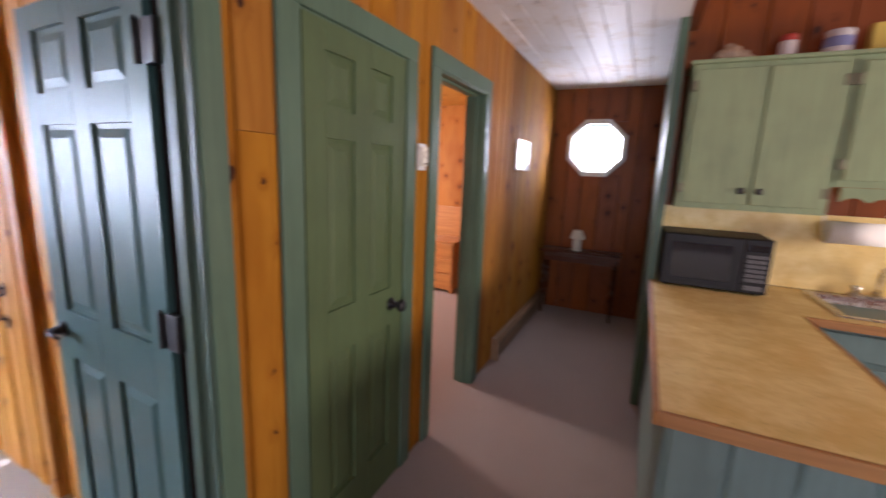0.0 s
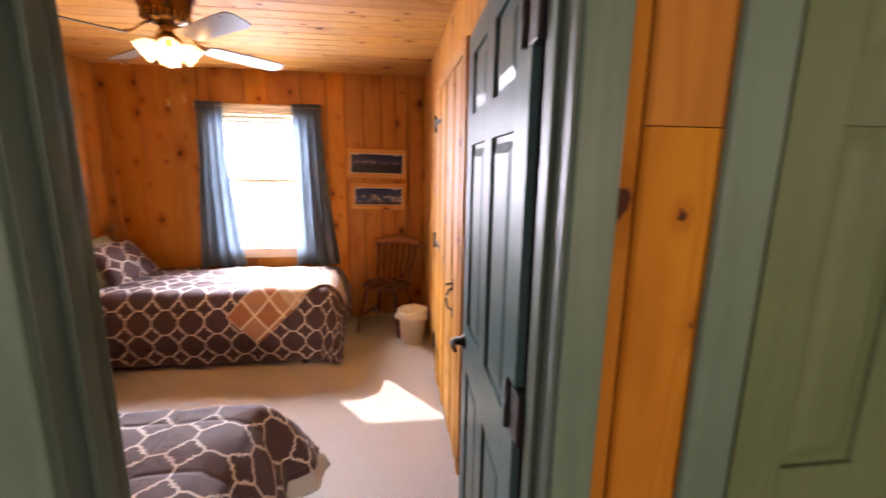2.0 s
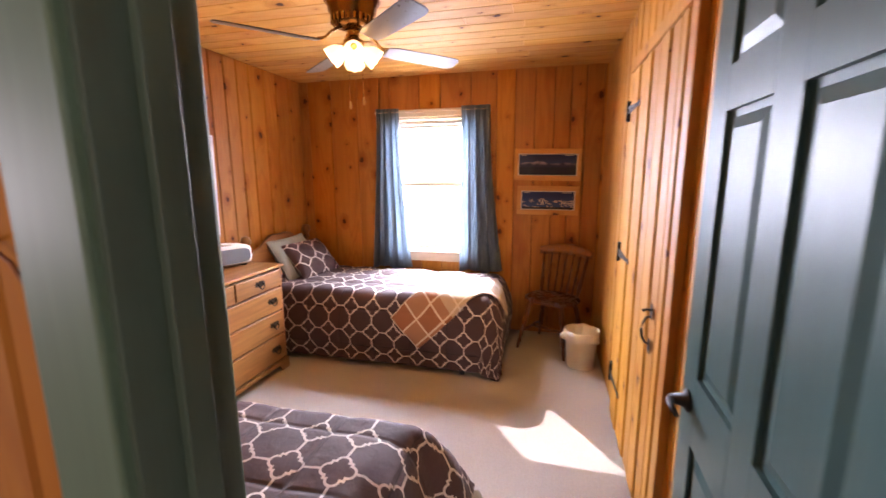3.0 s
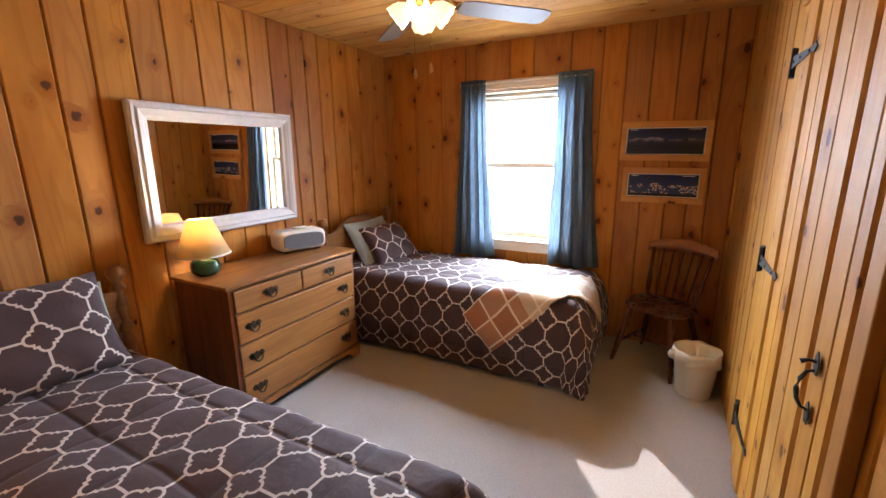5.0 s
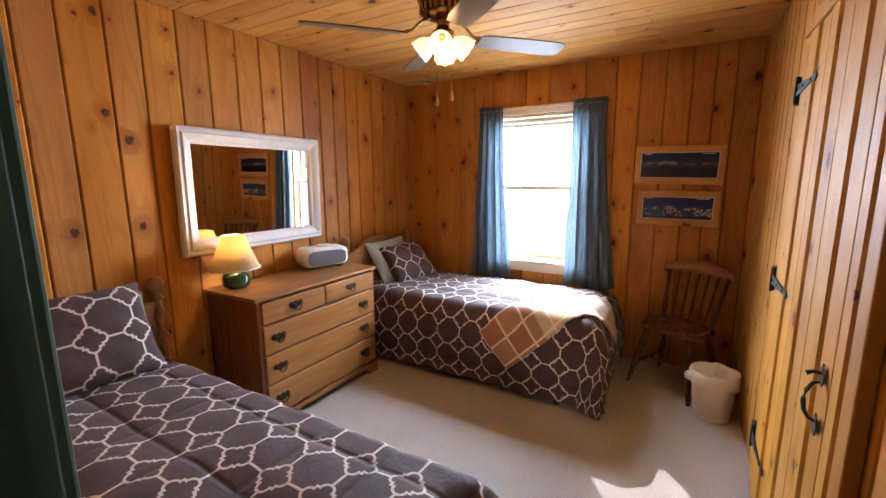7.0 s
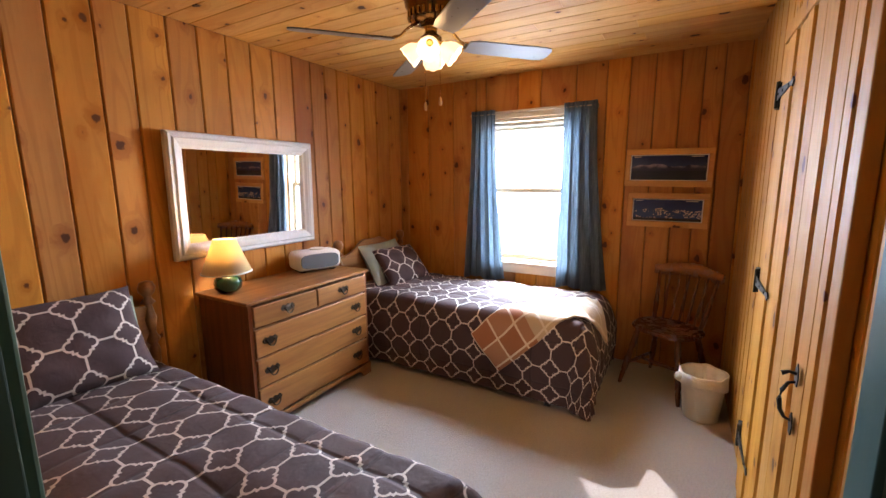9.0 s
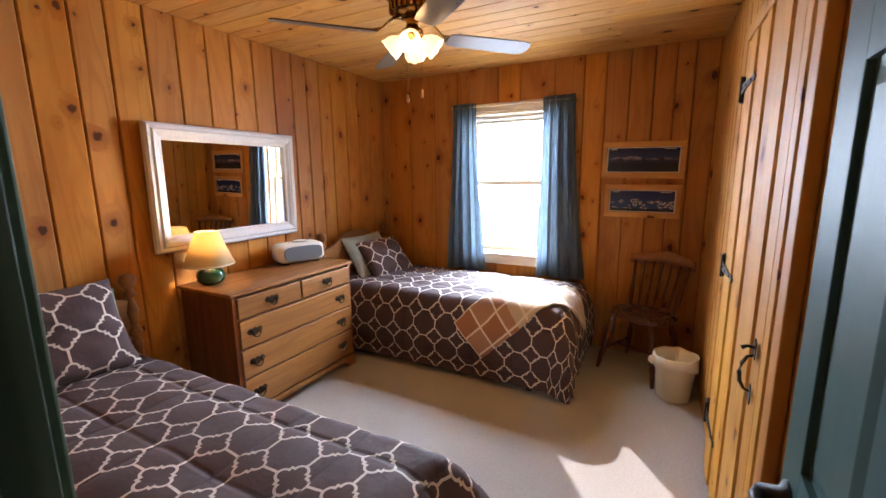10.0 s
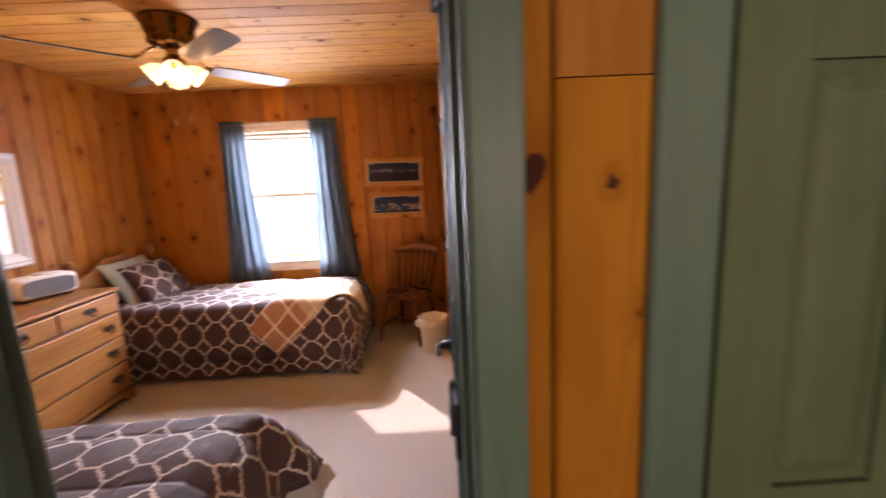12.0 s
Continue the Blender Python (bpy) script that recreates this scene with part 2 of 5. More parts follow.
M_BLADE = plain("fan_blade", (0.10, 0.075, 0.055), 0.3)


# ---- mesh helpers ----
def part(name, bm, material, parent=None, label=""):
    me = bpy.data.meshes.new(name)
    bm.normal_update()
    bm.to_mesh(me)
    bm.free()
    me.materials.append(material)
    ob = new(name, me)
    if parent is not None:
        ob.parent = parent
    if label:
        ob["label"] = label
    return ob


def thing(name, label, category, at=None, group="", kind=""):
    ob = new(name)
    ob.empty_display_size = 0.1
    if at is not None:
        ob.matrix_world = at
    return tagged(ob, label, category, group, kind)


def box(bm, x0, x1, y0, y1, z0, z1, bevel=0.0, seg=2, m=None):
    made = bmesh.ops.create_cube(bm, size=1.0)["verts"]
    for v in made:
        v.co = Vector(((x0 + x1) / 2 + v.co.x * (x1 - x0), (y0 + y1) / 2 + v.co.y * (y1 - y0), (z0 + z1) / 2 + v.co.z * (z1 - z0)))
        if m is not None:
            v.co = m @ v.co
    if bevel:
        edges = list({e for v in made for e in v.link_edges})
        bmesh.ops.bevel(bm, geom=edges, offset=bevel, segments=seg, affect="EDGES", profile=0.5)
    return bm


def boxed(*a, **k):
    return box(bmesh.new(), *a, **k)


def ring_faces(bm, rings, close=True, smooth=True):
    for a, b in zip(rings, rings[1:]):
        c = len(a)
        for i in range(c if close else c - 1):
            bm.faces.new((a[i], a[(i + 1) % c], b[(i + 1) % c], b[i])).smooth = smooth


def lathe(bm, profile, at=(0, 0, 0), seg=20, axis=None, caps=True):
    """Turned shape: profile of (radius, height) along axis (z unless given)."""
    turn = Vector(axis).to_track_quat("Z", "Y").to_matrix() if axis is not None else Matrix.Identity(3)
    rings = []
    for r, h in profile:
        rings.append([bm.verts.new(Vector(at) + turn @ Vector((r * math.cos(2 * math.pi * i / seg), r * math.sin(2 * math.pi * i / seg), h))) for i in range(seg)])
    ring_faces(bm, rings)
    if caps:
        bm.faces.new(rings[0][::-1])
        bm.faces.new(rings[-1])
    return bm


def rod(bm, a, b, r0, r1=None, seg=10, bulge=()):
    """A round bar from a to b; bulge: (share of the length, radius) between."""
    a, b = Vector(a), Vector(b)
    length = (b - a).length
    r1 = r0 if r1 is None else r1
    return lathe(bm, [(r0, 0), *[(r, f * length) for f, r in bulge], (r1, length)], a, seg, (b - a))


def tube(bm, points, r, seg=8):
    points = [Vector(p) for p in points]
    rings = []
    for i, p in enumerate(points):
        d = (points[min(i + 1, len(points) - 1)] - points[max(i - 1, 0)]).normalized()
        turn = d.to_track_quat("Z", "Y").to_matrix()
        rr = r[i] if isinstance(r, (list, tuple)) else r
        rings.append([bm.verts.new(p + turn @ Vector((rr * math.cos(2 * math.pi * k / seg), rr * math.sin(2 * math.pi * k / seg), 0))) for k in range(seg)])
    ring_faces(bm, rings)
    bm.faces.new(rings[0][::-1])
    bm.faces.new(rings[-1])
    return bm


def prism(bm, outline, lo, hi, axis="y", bevel=0.0):
    """An outline in a plane, drawn out along axis from lo to hi."""
    def at(a, b, d):
        return {"x": (d, a, b), "y": (a, d, b), "z": (a, b, d)}[axis]
    r0 = [bm.verts.new(at(a, b, lo)) for a, b in outline]
    r1 = [bm.verts.new(at(a, b, hi)) for a, b in outline]
    faces = [bm.faces.new(r0[::-1]), bm.faces.new(r1)]
    for i in range(len(outline)):
        j = (i + 1) % len(outline)
        faces.append(bm.faces.new((r0[i], r0[j], r1[j], r1[i])))
    bmesh.ops.recalc_face_normals(bm, faces=faces)
    if bevel:
        edges = [e for f in faces[:2] for e in f.edges]
        bmesh.ops.bevel(bm, geom=list(set(edges)), offset=bevel, segments=2, affect="EDGES")
    return bm


# ---- setting: walls with board cladding ----
def wall(name, axis, lo, hi, u0, u1, z0, z1, holes, material, label):
    """A wall across axis from lo to hi, along the other axis from u0 to u1, with holes (u, u, z, z) through it."""
    bm = bmesh.new()
    cuts = sorted({u0, u1, *[h[0] for h in holes], *[h[1] for h in holes]})
    for a, b in zip(cuts, cuts[1:]):
        spans = [(z0, z1)]
        for h in holes:
            if h[0] <= a and b <= h[1]:
                spans = [s for lo_, hi_ in spans for s in ((lo_, min(hi_, h[2])), (max(lo_, h[3]), hi_)) if s[1] - s[0] > 0.001]
        for c, d in spans:
            if axis == "x":
                box(bm, lo, hi, a, b, c, d)
            else:
                box(bm, a, b, lo, hi, c, d)
    bmesh.ops.remove_doubles(bm, verts=bm.verts, dist=0.0005)
    return tagged(part(name, bm, material), label, "wall", kind="structure")


def board(axis, face, out, a, b, z0, z1, material, parent, thick=0.017, name="board", c=0.007, g=0.0022):
    prof = [(a + g, 0), (a + g, thick - c), (a + g + c, thick), (b - g - c, thick), (b - g, thick - c), (b - g, 0)]
    verts = []
    for z in (z0, z1):
        for u, d in prof:
            w = face + out * d
            verts.append((w, u, z) if axis == "x" else (u, w, z))
    faces = [(i, i + 1, i + 7, i + 6) for i in range(5)] + [(5, 4, 3, 2, 1, 0), (6, 7, 8, 9, 10, 11)]
    if (axis == "x") == (out > 0):
        faces = [f[::-1] for f in faces]
    me = bpy.data.meshes.new(name)
    me.from_pydata(verts, [], faces)
    me.materials.append(material)
    ob = new(name, me)
    ob.parent = parent
    return ob


def clad(parent, axis, face, out, u0, u1, z0, z1, holes, material, widths, seed, joints=(), forced=(), cuts=()):
    """Boards of uneven width over a wall, stopped at its holes."""
    rng = random.Random(seed)
    cuts, u = [u0, *cuts], max([u0, *cuts])
    while u < u1 - 0.05:
        u = min(u1, u + rng.choice(widths))
        cuts.append(u)
    if u1 - cuts[-1] > 0.001:
        cuts.append(u1)
    cuts = [c for c in cuts if not any(min(abs(c - h[0]), abs(c - h[1])) < 0.03 for h in holes)]
    cuts = [c for c in cuts if not any(abs(c - f) < 0.2 for f in forced)] + list(forced)
    cuts = sorted({*cuts, *[e for h in holes for e in h[:2] if u0 <= e <= u1], u0, u1})
    for a, b in zip(cuts, cuts[1:]):
        spans = [(z0, z1)]
        for h in holes:
            if h[0] <= a + 0.001 and b <= h[1] + 0.001:
                spans = [s for lo, hi in spans for s in ((lo, min(hi, h[2])), (max(lo, h[3]), hi)) if s[1] - s[0] > 0.01]
        for j in joints:
            if a <= j[0] <= b:
                spans = [s for lo, hi in spans for s in ((lo, j[1] - 0.001), (j[1] + 0.001, hi))]
        for c, d in spans:
            board(axis, face, out, a, b, c, d, material, parent)


def planked_ceiling(name, x0, x1, y0, y1, z, width, material, label, along="y"):
    """Ceiling slab with tongue-and-groove planks under it, all in one mesh."""
    bm = bmesh.new()
    box(bm, x0, x1, y0, y1, z + 0.016, z + 0.12)
    rng = random.Random(5)
    u = x0 if along == "y" else y0
    end = x1 if along == "y" else y1
    while u < end - 0.01:
        w = min(end, u + width)
        lo, hi = (y0, y1) if along == "y" else (x0, x1)
        cuts = [lo, lo + rng.uniform(0.4, 0.8) * (hi - lo), hi]
        for a, b in zip(cuts, cuts[1:]):
            prof = [(u + 0.001, z + 0.016), (u + 0.001, z + 0.004), (u + 0.005, z), (w - 0.005, z), (w - 0.001, z + 0.004), (w - 0.001, z + 0.016)]
            if along == "y":
                prism(bm, prof, a + 0.001, b - 0.001, "y")
            else:
                prism(bm, prof, a + 0.001, b - 0.001, "x")
        u = w
    return tagged(part(name, bm, material), label, "ceiling", kind="structure")


GAP = 0.02      # cladding depth kept free in front of a wall's core
WIN = (0.55, 1.37, 0.77, 2.09)                  # bedroom window
D1 = (DOOR_L, DOOR_R, 0.0, DOOR_H)
D2 = (2.815, 3.465, 0.0, 2.055)
D3 = (3.80, 4.49, 0.0, 2.085)
CLO = (-5.27, -4.25, 0.03, 2.09)                # closet door, along x

floor_bm = boxed(XW - 0.2, XR + 0.06, YS - 0.2, YC + 0.2, -0.12, 0.0)
tagged(part("floor_bedroom", floor_bm, M_CARPET), "beige cut-pile bedroom carpet with sunlit patch", "carpet", kind="structure")
tagged(part("floor_hall", boxed(XR + 0.06, LIV_X + 0.2, LIV_Y - 0.2, YE + 0.2, -0.12, 0.0), M_CARPET2), "mauve-brown low-pile hall carpet", "carpet", kind="structure")
tagged(part("floor_back_bedroom", boxed(-6.2, XR + 0.06, YC + 0.2, 7.4, -0.12, -0.001), M_CARPET2), "brown carpet of the back bedroom", "carpet", kind="structure")

w_hall = wall("wall_hall", "x", XR + 0.02, XH - 0.02, LIV_Y, 7.3, 0, ZH, [D1, D2, D3], M_GROOVE, "hall wall clad in honey pine boards with three doorways")
clad(w_hall, "x", XH - 0.02, 1, LIV_Y, YE, 0, ZH, [D1, D2, D3], M_HALL, (0.13, 0.15, 0.18, 0.2), 11, joints=((2.66, 1.66),), forced=(2.588,))
clad(w_hall, "x", XR + 0.02, -1, YS, YC, 0, ZC, [D1], M_PINE, (0.15, 0.18, 0.21), 12)

w_win = wall("wall_window", "x", XW - 0.16, XW, YS - 0.16, YC + 0.16, 0, ZC + 0.1, [WIN], M_GROOVE, "bedroom outer wall clad in knotty pine boards")
clad(w_win, "x", XW, 1, YS - 0.015, YC, 0, ZC, [WIN], M_PINE, (0.15, 0.17), 3, cuts=(-0.347, -0.086, 0.201, 0.448, 0.86, 1.07, 1.611, 1.783, 1.96, 2.133, 2.276, 2.401))
w_dres = wall("wall_dresser", "y", YS - 0.16, YS - 0.02, XW - 0.16, XR + 0.02, 0, ZC + 0.1, [], M_GROOVE, "bedroom wall of honey-coloured knotty pine boards")
clad(w_dres, "y", YS - 0.02, 1, XW + 0.018, XR, 0, ZC, [], M_PINE, (0.16, 0.18, 0.2), 4, cuts=(-6.42, -6.22, -6.046, -5.851, -5.704, -5.561, -5.411, -5.231, -5.054, -4.88, -4.705, -4.518, -4.343, -4.152, -3.993, -3.803))
w_clo = wall("wall_closet", "y", YC, YC + 0.12, XW - 0.16, XR + 0.02, 0, ZC + 0.1, [CLO], M_GROOVE, "closet wall of pale pine boards")
clad(w_clo, "y", YC, -1, XW + 0.018, XR, 0, ZC, [CLO], M_CLOSET, (0.12, 0.14, 0.16), 6)
planked_ceiling("ceiling_bedroom", XW, XR + 0.02, YS, YC, ZC, 0.135, M_CEIL, "bedroom ceiling of knotty pine planks")

OCT_Y, OCT_C, OCT_R = YE, (-2.42, 1.888), 0.285
w_end = wall("wall_hall_end", "y", YE, YE + 0.16, XR, XP + 0.05, 0, ZH, [(OCT_C[0] - OCT_R, OCT_C[0] + OCT_R, OCT_C[1] - OCT_R, OCT_C[1] + OCT_R)], M_GROOVE, "hall end wall of dark red pine boards")
clad(w_end, "y", YE, -1, XH, XP, 0, ZH, [(OCT_C[0] - OCT_R, OCT_C[0] + OCT_R, OCT_C[1] - OCT_R, OCT_C[1] + OCT_R)], M_RED, (0.17, 0.2, 0.23), 8)
w_part = wall("wall_partition", "x", XP, XP + 0.05, YK - 0.3, YE, 0, ZH, [], M_GREEN, "green painted partition beside the kitchen")
planked_ceiling("ceiling_hall", XH - 0.02, XP + 0.05, LIV_Y, YE, ZH, 0.14, M_WHITEWASH, "whitewashed plank ceiling with worn patches")
w_kit = wall("wall_kitchen", "y", YK, YK + 0.14, XP + 0.05, LIV_X, 0, 3.1, [], M_GROOVE, "kitchen wall of dark red pine boards")
clad(w_kit, "y", YK, -1, XP + 0.05, LIV_X, 1.39, 3.1, [], M_RED, (0.17, 0.2, 0.23), 9)
tagged(part("ceiling_living", boxed(XP + 0.05, LIV_X + 0.15, LIV_Y - 0.15, YK + 0.14, 3.1, 3.2), M_RED), "dark pine living room ceiling", "ceiling", kind="structure")
tagged(part("wall_living_header", boxed(XP + 0.05, XP + 0.11, LIV_Y, YK, ZH, 3.1), M_RED), "pine boarding above the hall ceiling edge", "wall", kind="structure")
wall("wall_living_south", "y", LIV_Y - 0.15, LIV_Y, XR, LIV_X, 0, 3.1, [(-1.8, 0.6, 0.8, 2.1)], M_HALL, "living room wall of honey pine with a wide window")
# the opening is made up to let the added kitchen light in
wall("wall_living_east", "x", LIV_X, LIV_X + 0.15, LIV_Y, YK + 0.1, 0, 3.1, [(3.0, 4.2, 1.1, 2.1)], M_HALL, "living room wall of honey pine")
# back bedroom behind the hall, seen through its doorway
wall("wall_back_bedroom_west", "x", -6.3, -6.2, YC + 0.12, 7.3, 0, ZC + 0.1, [], M_PINE, "back bedroom pine wall")
wall("wall_back_bedroom_end", "y", 7.25, 7.35, -6.3, XR, 0, ZC + 0.1, [], M_PINE, "back bedroom pine wall")
w_b2 = wall("wall_bath", "y", 3.58, 3.66, -6.2, XR + 0.02, 0, ZC + 0.1, [], M_PINE, "pine wall between closet and back bedroom")
tagged(part("ceiling_back_bedroom", boxed(-6.2, XR + 0.02, YC + 0.12, 7.3, ZC, ZC + 0.1), M_CEIL), "back bedroom pine ceiling", "ceiling", kind="structure")
tagged(part("ground", boxed(-400, 400, -400, 400, -0.7, -0.5), plain("pale_ground", (0.8, 0.8, 0.8), 0.9)), "pale open ground outside the cabin", "ground", kind="structure")


# ---- casings and doors ----
def casing(name, axis, face, out, a, b, top, width, material, label, depth=0.018, lo=0.0):
    """Door trim round an opening: two legs and a head, each a part."""
    t = thing(name, label, "door casing", kind="structure")
    f0, f1 = sorted((face, face + out * depth))

    def piece(n, u0, u1, z0, z1):
        bm = boxed(f0, f1, u0, u1, z0, z1, bevel=0.004) if axis == "x" else boxed(u0, u1, f0, f1, z0, z1, bevel=0.004)
        part(n, bm, material, t)
    wa, wb = width if isinstance(width, tuple) else (width, width)
    piece("casing_leg", a - wa, a, lo, top)
    piece("casing_leg", b, b + wb, lo, top)
    piece("casing_head", a - wa, b + wb, top, top + wb)
    return t


def jamb(name, x0, x1, a, b, top, material, label, stop=True):
    """Lining of a doorway through the hall wall, with its stop."""
    t = thing(name, label, "door jamb", kind="structure")
    th = 0.02
    part("jamb_side", boxed(x0, x1, a, a + th, 0, top, bevel=0.002), material, t)
    part("jamb_side", boxed(x0, x1, b - th, b, 0, top, bevel=0.002), material, t)
    part("jamb_head", boxed(x0, x1, a + th, b - th, top - th, top, bevel=0.002), material, t)
    if stop:
        xs = x0 + 0.045
        part("door_stop", boxed(xs, xs + 0.04, a + th, a + th + 0.012, 0, top - th, bevel=0.002), material, t)
        part("door_stop", boxed(xs, xs + 0.04, b - th - 0.012, b - th, 0, top - th, bevel=0.002), material, t)
        part("door_stop", boxed(xs, xs + 0.04, a + th, b - th, top - th - 0.012, top - th, bevel=0.002), material, t)
    return t


def six_panel_door(name, m, w, h, material, label, knob_y, lever=True):
    """Leaf from its hinge edge along local x; faces at local y = 0 and -0.035."""
    t = thing(name, label, "door", m)
    th = 0.035
    st = 0.105
    mid = w / 2
    zs = [(0.22, 0.85), (1.03, 1.668), (1.765, 1.955)]
    bm = bmesh.new()
    box(bm, 0, st, -th, 0, 0.012, h, bevel=0.002)
    box(bm, w - st, w, -th, 0, 0.012, h, bevel=0.002)
    box(bm, mid - 0.05, mid + 0.05, -th, 0, 0.012, h, bevel=0.002)
    edges = [0.012, 0.22, 0.85, 1.03, 1.668, 1.765, 1.955, h]
    for z0, z1 in zip(edges[::2], edges[1::2]):
        box(bm, st, mid - 0.05, -th, 0, z0, z1)
        box(bm, mid + 0.05, w - st, -th, 0, z0, z1)
    leaf = part("leaf", bm, material, t)
    for z0, z1 in zs:
        for x0, x1 in ((st, mid - 0.05), (mid + 0.05, w - st)):
            pm = bmesh.new()
            box(pm, x0 - 0.004, x1 + 0.004, -th + 0.011, -0.011, z0 - 0.004, z1 + 0.004)
            for y0, y1, sgn in ((-0.011, -0.003, 1), (-th + 0.011, -th + 0.003, -1)):
                i, o = 0.042, 0.016
                ring = [[pm.verts.new((x, y, z)) for x, z in ((x0 + k, z0 + k), (x1 - k, z0 + k), (x1 - k, z1 - k), (x0 + k, z1 - k))] for k, y in ((o, y0), (i, y1))]
                ring_faces(pm, ring, smooth=False)
                pm.faces.new(ring[1])
            bmesh.ops.recalc_face_normals(pm, faces=pm.faces)
            part("panel", pm, material, t)
    kx = w - (0.06 if lever else 0.10)
    for side in (1, -1):
        hw = bmesh.new()
        y = 0.0 if side > 0 else -th
        lathe(hw, [(0.03, 0), (0.03, 0.006), (0.018, 0.012), (0.012, 0.045)], (kx, y, knob_y), 18, (0, side, 0))
        if lever:
            tube(hw, [(kx, y + side * 0.042, knob_y), (kx - 0.02, y + side * 0.05, knob_y + 0.002), (kx - 0.05, y + side * 0.05, knob_y), (kx - 0.075, y + side * 0.045, knob_y - 0.006)], [0.010, 0.010, 0.008, 0.006])
        else:
            lathe(hw, [(0.012, 0.04), (0.026, 0.05), (0.03, 0.062), (0.022, 0.074), (0.004, 0.078)], (kx, y, knob_y), 18, (0, side, 0))
        part("door_handle", hw, M_BLACK, t, "black iron handle")
    return t


def butt_hinge(parent, x, y, z, m=None):
    bm = bmesh.new()
    box(bm, x - 0.035, x, y - 0.003, y + 0.001, z - 0.05, z + 0.05)
    rod(bm, (x, y + 0.004, z - 0.052), (x, y + 0.004, z + 0.052), 0.008)
    rod(bm, (x, y + 0.004, z + 0.052), (x, y + 0.004, z + 0.062), 0.006, 0.003)
    return part("hinge", bm, M_BLACK, parent, "black iron hinge")


CW = 0.092
casing("bedroom_casing_hall", "x", XH, 1, DOOR_L, DOOR_R, DOOR_H, (0.09, 0.074), M_GREEN, "sage green painted door casing on the hall side")
casing("bedroom_casing_room", "x", XR, -1, DOOR_L, DOOR_R, DOOR_H, 0.06, M_GREEN, "sage green painted door casing on the room side")
# black, without sheen: shade of the hinge gap as a colour
M_RABBET_SHADE = plain("hinge_gap_shade", (0.010, 0.008, 0.007), 0.9, Specular_IOR_Level=0.0)
jam1 = jamb("bedroom_jamb", XR - 0.005, XH + 0.005, DOOR_L - 0.012, DOOR_R + 0.012, DOOR_H + 0.012, M_JAMB, "green bedroom door jamb, darker than its casing")
casing("closet_casing_hall", "x", XH, 1, D2[0], D2[1], D2[3], CW, M_GREEN, "sage green painted casing of the closed hall door")
jamb("hall_door_jamb", XR + 0.02, XH + 0.005, D2[0] - 0.012, D2[1] + 0.012, D2[3] + 0.012, M_GREEN, "green jamb of the closed hall door", stop=False)
casing("back_bedroom_casing", "x", XH, 1, D3[0], D3[1], D3[3], CW, M_GREEN, "sage green painted casing of the back bedroom doorway")
jamb("back_bedroom_jamb", XR - 0.005, XH + 0.005, D3[0] - 0.012, D3[1] + 0.012, D3[3] + 0.012, M_GREEN, "green painted back bedroom door jamb")

# added strip that paints the shade between door leaf and jamb
part("rabbet_shade", boxed(XR - 0.004, XR + 0.039, DOOR_R - 0.0105, DOOR_R - 0.008, 0.0, DOOR_H - 0.02), M_RABBET_SHADE, jam1, "black strip standing in for shade in the hinge gap")
door_1 = six_panel_door("bedroom_door", pose(-3.045, 2.445, 0, 0, 0, 177.8), 0.745, 2.03, M_DOOR, "dark green six-panel door standing open into the bedroom", 0.95)
for hz in (0.30, 1.09, 1.86):
    butt_hinge(door_1, 0.03, 0.002, hz)
    lb = bmesh.new()
    box(lb, -0.045, 0.006, -0.02, 0.005, hz - 0.055, hz + 0.055, bevel=0.003)
    part("hinge_leaf", lb, M_BLACK, door_1, "black iron hinge leaf")
door_2 = six_panel_door("hall_door", pose(XH - 0.022, D2[0] + 0.01, 0, 0, 0, 90), D2[1] - D2[0] - 0.02, 2.045, M_DOOR2, "closed sage green six-panel hall door", 0.95, lever=False)

